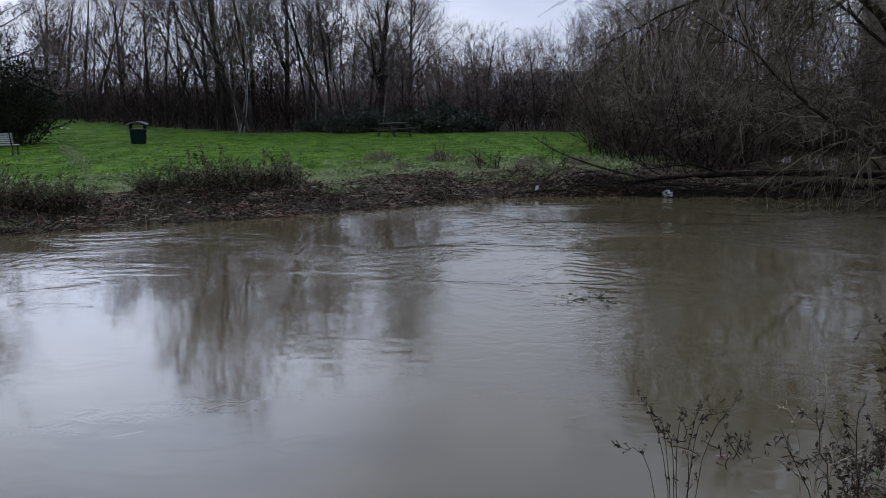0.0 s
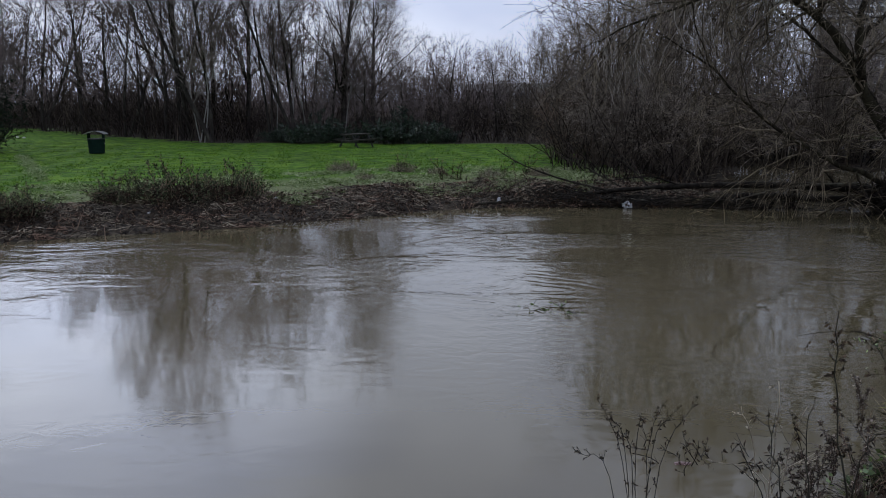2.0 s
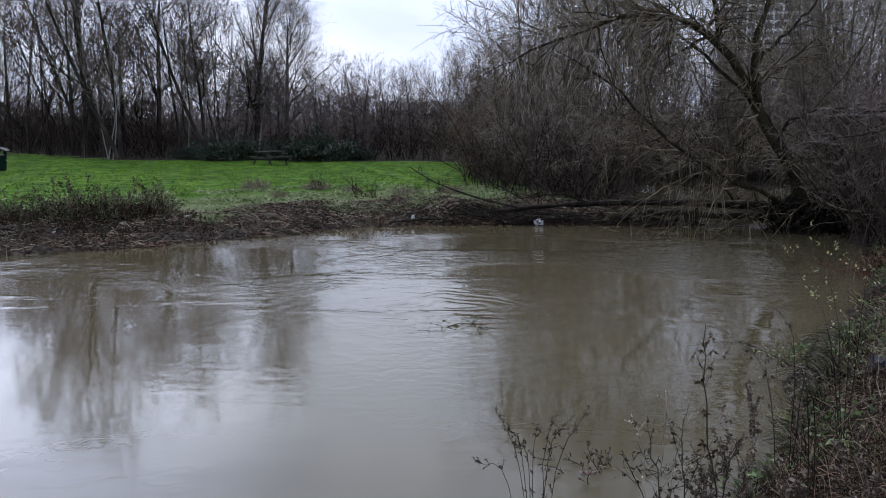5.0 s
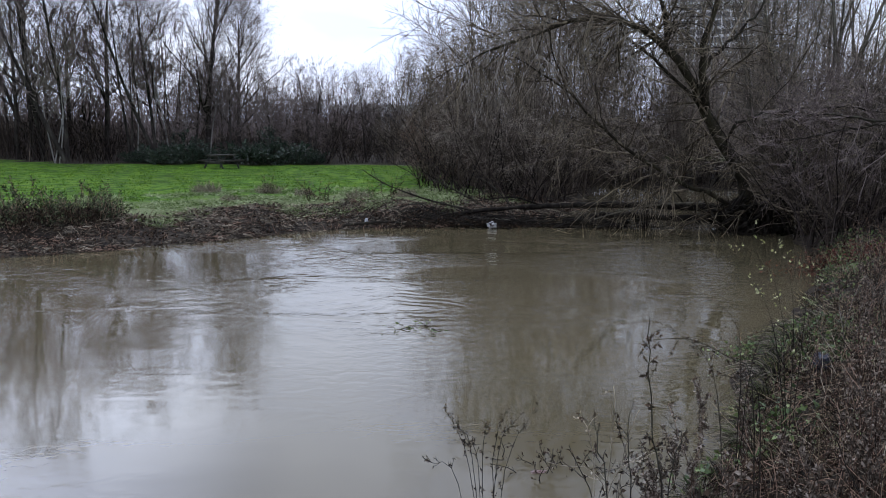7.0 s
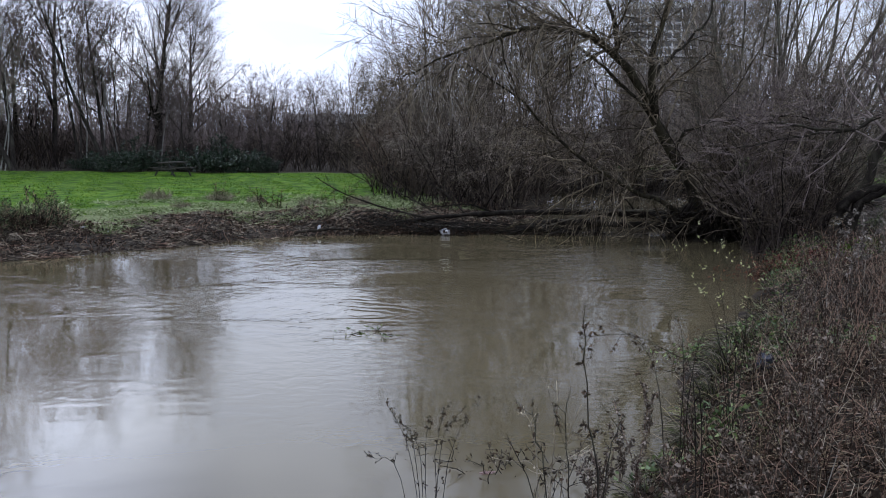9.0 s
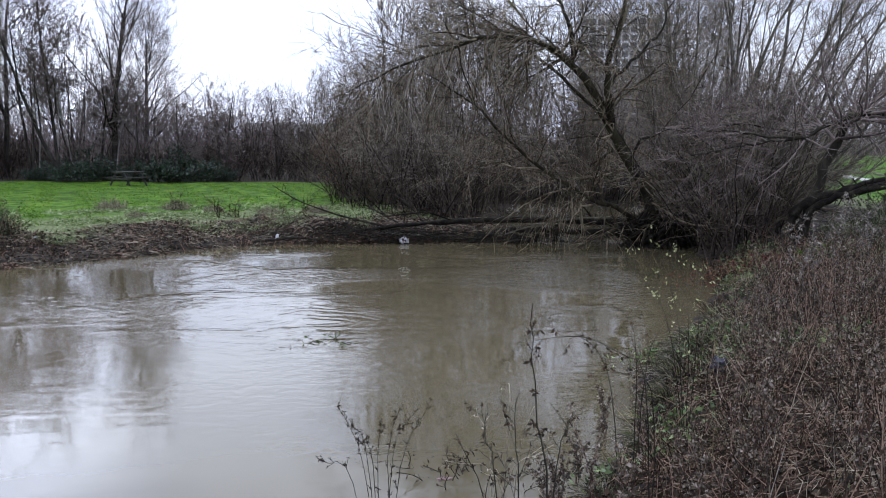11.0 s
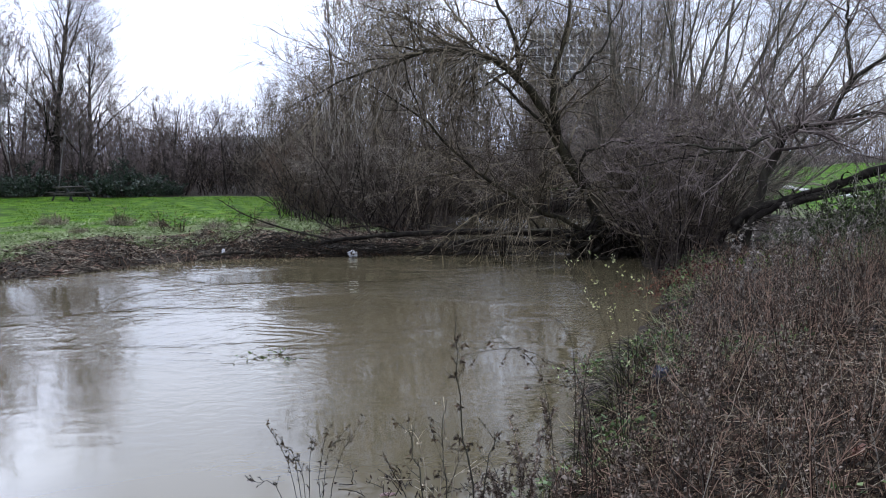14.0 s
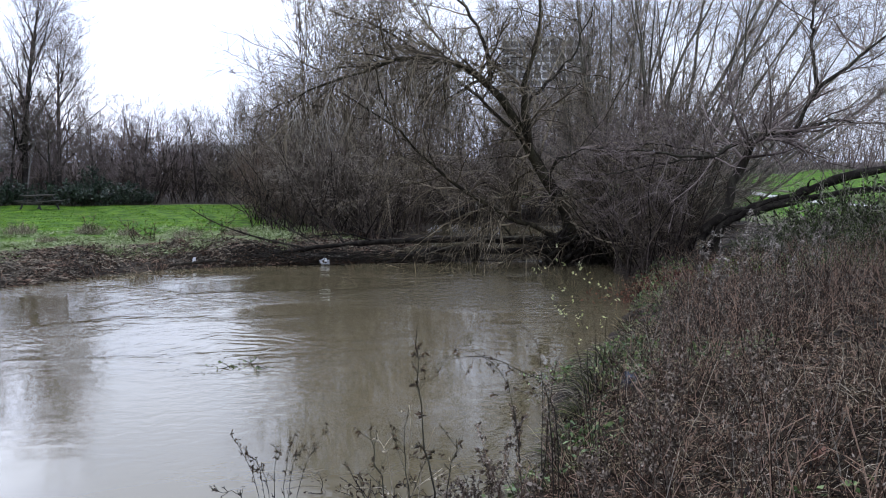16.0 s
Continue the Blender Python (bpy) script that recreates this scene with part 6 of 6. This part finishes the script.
# ---- things on the lawn ----
GREEN_PAINT = surface("dark_green_plastic", [(0.3, (0.004, 0.013, 0.010)), (0.9, (0.008, 0.022, 0.017))], 6, 0.75, 0.1, 80)
GREY_LID = surface("pale_grey_lid", [(0.3, (0.20, 0.21, 0.22)), (0.9, (0.34, 0.35, 0.36))], 6, 0.4, 0.1, 80)
BLACK_PAINT = surface("black_plastic", [(0.3, (0.008, 0.008, 0.009)), (0.9, (0.02, 0.02, 0.02))], 6, 0.5, 0.1, 80)
TABLE_WOOD = surface("weathered_table_wood", [(0.3, (0.020, 0.019, 0.016)), (0.7, (0.055, 0.052, 0.044)), (1.0, (0.12, 0.112, 0.098))], 4, 0.8, 0.4, 50, (0.3, 2, 2), object_random=0.3)
BENCH_PAINT = surface("pale_bench_slats", [(0.3, (0.35, 0.36, 0.36)), (0.9, (0.55, 0.56, 0.56))], 5, 0.5, 0.2, 60, object_random=0.2)


def build_bin():
    t = stand("litter_bin", on_ground(-24.2, 41.1), "dark green park litter bin with a curved grey lid", "litter bin", turn=0.25)
    bm = bmesh.new()
    bmesh.ops.create_cone(bm, cap_ends=True, segments=28, radius1=0.36, radius2=0.41, depth=0.70, matrix=Matrix.Translation((0, 0, 0.37)))
    bmesh.ops.bevel(bm, geom=[e for e in bm.edges if abs(e.verts[0].co.z - e.verts[1].co.z) < 0.01], offset=0.02, segments=2, affect="EDGES")
    part("body", bm, t, material=GREEN_PAINT)
    bm = bmesh.new()
    bmesh.ops.create_cone(bm, cap_ends=True, segments=28, radius1=0.42, radius2=0.42, depth=0.05, matrix=Matrix.Translation((0, 0, 0.73)))
    part("rim", bm, t, material=BLACK_PAINT)
    for a in (0.35, math.pi - 0.35, math.pi + 0.35, -0.35):
        part("post", box(0.06, 0.10, 0.28, (math.cos(a) * 0.37, math.sin(a) * 0.37, 0.87), 0.01), t, material=GREEN_PAINT)
    bm = bmesh.new()
    arc = [(0.5 * k / 8, 1.10 - 0.15 * (k / 8) ** 2) for k in range(-8, 9)]
    cols = [[bm.verts.new((x, d, z)) for d in (-0.40, 0.40)] for x, z in arc]
    for p, q in zip(cols, cols[1:]):
        bm.faces.new((p[0], q[0], q[1], p[1]))
    bmesh.ops.solidify(bm, geom=bm.faces[:], thickness=0.045)
    part("lid", bm, t, "curved pale grey lid", GREY_LID)
    part("plate", box(0.02, 0.12, 0.05, (0.385, -0.02, 0.5), 0.004), t, "small pale plate", GREY_LID)


def build_table():
    t = stand("picnic_table", on_ground(-12.85, 47.4), "weathered dark wooden picnic table with fixed benches", "picnic table", turn=1.08, size=0.95)
    for k in range(5):
        part("top_plank", box(1.7, 0.135, 0.04, (0, -0.3 + k * 0.15, 0.74), 0.006), t, material=TABLE_WOOD)
    for s in (-1, 1):
        for k in range(2):
            part("bench_plank", box(1.8, 0.135, 0.04, (0, s * (0.62 + k * 0.15), 0.45), 0.006), t, material=TABLE_WOOD)
    for s in (-0.62, 0.62):
        part("cross_beam", box(0.045, 1.55, 0.09, (s, 0, 0.385), 0.006), t, material=TABLE_WOOD)
        part("top_beam", box(0.045, 0.7, 0.08, (s, 0, 0.68), 0.006), t, material=TABLE_WOOD)
        for k in (-1, 1):
            part("leg", box(0.05, 0.09, 0.86, (s + 0.05, k * 0.48, 0.35), 0.006, Matrix.Rotation(k * 0.55, 4, "X")), t, material=BLACK_PAINT)
    for s in (-1, 1):
        part("brace", box(0.62, 0.045, 0.07, (s * 0.32, 0, 0.53), 0.006, Matrix.Rotation(s * -0.5, 4, "Y")), t, material=TABLE_WOOD)


def build_bench():
    t = stand("park_bench", on_ground(-26.15, 33.3), "pale slatted park bench on the grass", "bench", turn=0.18)
    for k in range(6):
        part("back_slat", box(1.8, 0.025, 0.045, (0, -0.26 - 0.02 * k, 0.48 + 0.085 * k), 0.006), t, material=BENCH_PAINT)
    for k in range(4):
        part("seat_slat", box(1.8, 0.085, 0.03, (0, -0.16 + 0.11 * k, 0.44), 0.006), t, material=BENCH_PAINT)
    for s in (-0.8, 0.8):
        part("end_frame", box(0.05, 0.5, 0.05, (s, 0.0, 0.40), 0.008), t, material=BLACK_PAINT)
        part("leg", box(0.05, 0.05, 0.42, (s, 0.22, 0.2), 0.008), t, material=BLACK_PAINT)
        part("leg", box(0.05, 0.05, 0.42, (s, -0.22, 0.2), 0.008), t, material=BLACK_PAINT)
        part("back_post", box(0.05, 0.04, 0.58, (s, -0.34, 0.70), 0.008, Matrix.Rotation(0.24, 4, "X")), t, material=BLACK_PAINT)


build_bin()
build_table()
build_bench()


def build_birches():
    m = bare_tree_meshes(25, 9.5, 0.05, 14, 90, 360, 900, 0.05, (25, 55), span=(0.4, 0.97), limb_len=(0.15, 0.3), bark=BARK_BIRCH, twig=TWIG)
    for x, y, s, a in ((-18.4, 53.6, 1.0, 0), (-17.7, 53.9, 1.05, 2.0), (-19.8, 54.3, 0.9, 4.0), (-15.4, 54.4, 0.9, 5.0)):
        plant_tree("birch_tree", m, on_ground(x, y, 0.05), "slender leafless birch with a pale trunk", "birches", a, s)
    m = bare_tree_meshes(27, 8.6, 0.06, 18, 110, 420, 1000, 0.08, (22, 50), stems=3, span=(0.3, 0.97), limb_len=(0.2, 0.4), bark=BARK_BIRCH, twig=TWIG_GREY)
    plant_tree("birch_tree", m, on_ground(-24.0, 52.6, 0.05), "three-stemmed leafless birch with pale spreading trunks", "birches", 0.6)


build_birches()


# ---- buildings far off ----
CONCRETE = surface("pale_concrete", [(0.3, (0.74, 0.74, 0.74)), (0.7, (0.8, 0.8, 0.8)), (1.0, (0.84, 0.84, 0.84))], 0.3, 0.8, 0.1, 3)
GREY_CLADDING = surface("grey_cladding", [(0.3, (0.46, 0.46, 0.47)), (0.7, (0.54, 0.54, 0.55)), (1.0, (0.60, 0.60, 0.61))], 0.3, 0.7, 0.1, 3)
DULL_CLADDING = surface("dull_brown_grey_cladding", [(0.3, (0.48, 0.475, 0.465)), (0.7, (0.56, 0.55, 0.54)), (1.0, (0.62, 0.61, 0.60))], 0.3, 0.7, 0.1, 3)
WINDOW_GLASS = surface("dark_window_glass", [(0.3, (0.06, 0.065, 0.075)), (0.9, (0.14, 0.145, 0.16))], 0.4, 0.12, 0, 3, object_random=0.5)


def build_tower():
    """A tower block of a pale frame with dark windows, behind the trees."""
    t = stand("tower_block", (84, 312, -1), "pale concrete tower block with a grid of windows", "building", turn=-0.25)
    W, Hb, D, cols, rows = 30.0, 46.0, 14.0, 11, 17
    part("wall", box(W, D, Hb, (0, 0, Hb / 2), 0), t, material=GREY_CLADDING)
    part("roof", box(W + 0.6, D + 0.6, 0.8, (0, 0, Hb + 0.4), 0.1), t, material=CONCRETE)
    for k in range(rows + 1):
        part("floor_band", box(W + 0.3, 0.5, 0.75, (0, -D / 2 - 0.15, 0.4 + k * (Hb - 0.8) / rows), 0), t, material=CONCRETE)
    for k in range(cols + 1):
        part("pier", box(0.6, 0.42, Hb, (-W / 2 + k * W / cols, -D / 2 - 0.17, Hb / 2), 0), t, material=CONCRETE)
    me = None
    for r in range(rows):
        for c in range(cols):
            x, z = -W / 2 + (c + 0.5) * W / cols, 0.4 + (r + 0.5) * (Hb - 0.8) / rows
            if me is None:
                ob = part("window", box(W / cols - 0.5, 0.06, Hb / rows - 0.9, (0, 0, 0), 0), t, material=WINDOW_GLASS)
                me = ob.data
            else:
                ob = part("window", me, t)
            ob.location = (x, -D / 2 - 0.04, z)


def build_hall():
    """A long flat-roofed building behind the wood."""
    t = stand("flat_roofed_building", (-9.5, 160, -0.9), "long grey flat-roofed building behind the wood", "building", turn=-0.04)
    part("wall", box(26, 14, 6.3, (0, 0, 3.15), 0), t, material=DULL_CLADDING)
    part("roof", box(26.6, 14.6, 0.5, (0, 0, 6.5), 0.05), t, material=DULL_CLADDING)
    part("floor_band", box(26.1, 0.3, 0.4, (0, -7.05, 2.9), 0), t, material=DULL_CLADDING)
    for k in range(9):
        for z in (1.4, 4.6):
            part("window", box(2.0, 0.1, 1.4, (-11.6 + k * 2.9, -7.03, z), 0), t, material=WINDOW_GLASS)


build_tower()
build_hall()


def build_path():
    """A pale path over the lawn on the right."""
    pts = spline([(37, 84, 0), (30.3, 64.7, 0), (29.4, 59.4, 0), (28.5, 54.6, 0), (27.5, 49.4, 0), (27.4, 44, 0), (29.5, 36, 0), (34, 29, 0)], 40)
    side = unit(np.cross(np.gradient(pts, axis=0), (0, 0, 1.0)))
    rows = []
    for off, dz in ((-0.45, 0.0), (-0.4, 0.06), (0.4, 0.06), (0.45, 0.0)):
        p = pts + side * off
        p[:, 2] = ground_height(p[:, 0], p[:, 1]) + dz + 0.02
        rows.append(p)
    V = np.stack(rows, 1)
    q = Quads()
    q.add(V, grid_faces(4, 40))
    m = surface("pale_path", [(0.3, (0.34, 0.34, 0.33)), (0.7, (0.46, 0.46, 0.445))], 2, 0.85, 0.2, 30)
    tagged(new("path", q.mesh("path", [m])), "pale tarred footpath across the lawn", "path", kind="structure")


build_path()

# ---- litter ----
WHITE_PLASTIC = surface("white_plastic", [(0.3, (0.35, 0.36, 0.39)), (0.9, (0.6, 0.61, 0.64))], 8, 0.4, 0.2, 60)
BLUE_PLASTIC = surface("blue_plastic", [(0.3, (0.006, 0.008, 0.018)), (0.6, (0.010, 0.013, 0.028)), (0.95, (0.05, 0.055, 0.08))], 20, 0.55, 0.2, 60)
PINK_PLASTIC = surface("faded_pink_wrapper", [(0.3, (0.08, 0.04, 0.038)), (0.9, (0.20, 0.12, 0.11))], 20, 0.5, 0.2, 60)
ORANGE_PLASTIC = surface("orange_brown_wrapper", [(0.3, (0.07, 0.025, 0.015)), (0.9, (0.16, 0.06, 0.03))], 20, 0.5, 0.2, 60)


def crumpled(name, place, size, label, mat, seed, category="litter"):
    bm = bmesh.new()
    bmesh.ops.create_icosphere(bm, subdivisions=3, radius=1)
    for v in bm.verts:
        k = 1 + 0.6 * noise.noise(v.co * 1.7 + Vector((seed * 3.1, 0, 0))) + 0.35 * noise.noise(v.co * 4 + Vector((0, seed * 2.3, 0)))
        v.co = Vector((v.co.x * size[0], v.co.y * size[1], v.co.z * size[2])) * k
    ob = part(name, bm, None, material=mat)
    ob.location = place
    return tagged(ob, label, category)


def bottle(place, mat, label, turn, size=1.0):
    t = stand("plastic_bottle", place, label, "bottle", "bottles", size=size)
    t.matrix_world = Matrix.Translation(place) @ Matrix.Rotation(turn, 4, "Z") @ Matrix.Rotation(radians(84), 4, "X") @ Matrix.Scale(size, 4)
    prof = [(0.0, 0.0), (0.032, 0.004), (0.035, 0.02), (0.035, 0.15), (0.030, 0.175), (0.014, 0.21), (0.013, 0.225), (0.0, 0.225)]
    bm = bmesh.new()
    ring = [bm.verts.new((r, 0, z)) for r, z in prof]
    edges = [bm.edges.new(p) for p in zip(ring, ring[1:])]
    bmesh.ops.spin(bm, geom=ring + edges, cent=(0, 0, 0), axis=(0, 0, 1), angle=2 * math.pi, steps=14)
    bmesh.ops.remove_doubles(bm, verts=bm.verts, dist=0.0005)
    part("bottle_body", bm, t, material=mat)
    bm = bmesh.new()
    bmesh.ops.create_cone(bm, cap_ends=True, segments=12, radius1=0.016, radius2=0.016, depth=0.022, matrix=Matrix.Translation((0, 0, 0.236)))
    part("cap", bm, t, material=BLUE_PLASTIC)


def build_litter():
    crumpled("plastic_bag", (0.74, 26.2, 0.09), (0.15, 0.11, 0.085), "crumpled white plastic bag caught in the drift", WHITE_PLASTIC, 1, "bag")
    crumpled("plastic_bag", (-2.9, 26.15, 0.20), (0.05, 0.04, 0.075), "small white scrap of plastic at the waterline", WHITE_PLASTIC, 2, "bag")
    crumpled("drinks_carton", on_ground(3.87, 9.7, -0.14), (0.11, 0.08, 0.11), "crumpled dark blue wrapper among the dead stems", BLUE_PLASTIC, 3)
    crumpled("food_wrapper", on_ground(3.86, 5.8, -0.03), (0.08, 0.06, 0.05), "crumpled orange-brown wrapper in the dead grass", ORANGE_PLASTIC, 4)
    crumpled("food_wrapper", (0.62, 7.64, 0.005), (0.06, 0.03, 0.012), "pinkish wrapper floating among drift twigs", PINK_PLASTIC, 6)
    crumpled("food_wrapper", on_ground(2.40, 4.72, -0.05), (0.08, 0.06, 0.05), "crumpled red-brown wrapper in the dead grass", ORANGE_PLASTIC, 5)
    for k, (x, y, a) in enumerate(((-8.3, 24.2, 0.4), (-8.9, 23.9, 2.0), (-9.5, 21.7, 1.1), (-11.3, 21.3, 2.7), (6.9, 26.25, 0.3), (-14.6, 21.9, 1.4))):
        p = on_ground(x, y, -0.06) if x < 0 else (x, y, 0.78)
        bottle(p, WHITE_PLASTIC, "white plastic bottle lying on the bank" if x < 0 else "white plastic bottle stuck on the log", a, 0.5)


build_litter()


def build_worn_strip():
    """A narrow strip of trodden pale grass across the lawn."""
    rng = np.random.default_rng(96)
    n = 2600
    w = rng.uniform(0, 1, n)
    x, y = -17.6 - 9.4 * w + rng.normal(size=n) * 0.16, 26.6 + 12.6 * w + rng.normal(size=n) * 0.16
    q = Quads()
    p = np.stack([x, y, ground_height(x, y)], -1)
    q.leaves(p, np.stack([rng.normal(size=n), rng.normal(size=n), rng.uniform(0.1, 0.9, n)], -1), rng.uniform(0.05, 0.14, n), rng.uniform(0.012, 0.03, n), rng)
    tagged(new("worn_grass", q.mesh("worn_grass", [PALE_GRASS])), "strip of trodden pale grass across the lawn", "grass", kind="stuff")
    for k, (x, y) in enumerate(((-39.0, 55.0), (-38.9, 56.3), (-38.0, 55.7))):
        crumpled("paper_scrap", on_ground(x, y, -0.05), (0.10, 0.08, 0.05), "small white paper scrap on the lawn", WHITE_PLASTIC, 20 + k)


build_worn_strip()


def build_floating_clump():
    """Leafy twigs caught on something under the surface, in the middle of the river."""
    rng = np.random.default_rng(95)
    t = stand("floating_clump", (-0.85, 13.2, 0), "floating clump of dark twigs and a few green leaves", "floating debris")
    q, f = Quads(), Quads()
    n = 26
    P0 = np.stack([rng.uniform(-0.45, 0.5, n), rng.normal(size=n) * 0.12, np.full(n, -0.02)], -1)
    d = unit(np.stack([rng.normal(size=n) + 0.5, rng.normal(size=n) * 0.5, np.abs(rng.normal(size=n)) * 0.12], -1))
    pts = [P0]
    for _ in range(4):
        d = unit(d + 0.2 * rng.normal(size=d.shape) + (0, 0, -0.06))
        pts.append(pts[-1] + d * 0.06)
    P, R = np.stack(pts, 1), rng.uniform(0.004, 0.010, n)[:, None] * np.linspace(1, 0.5, 5)
    q.tubes(P, R, 4)
    part("twig_tangle", q.mesh("twig_tangle", [BARK]), t)
    i = rng.integers(0, n, 40)
    at, tan = at_curve(P, i, rng.uniform(0, 1, 40))
    at[:, 2] = np.maximum(at[:, 2], 0.004)
    f.leaves(at, tan + rng.normal(size=at.shape) * (1, 1, 0.25), rng.uniform(0.05, 0.11, 40), rng.uniform(0.02, 0.04, 40), rng)
    part("foliage", f.mesh("foliage", [GREEN_LEAF]), t)


build_floating_clump()
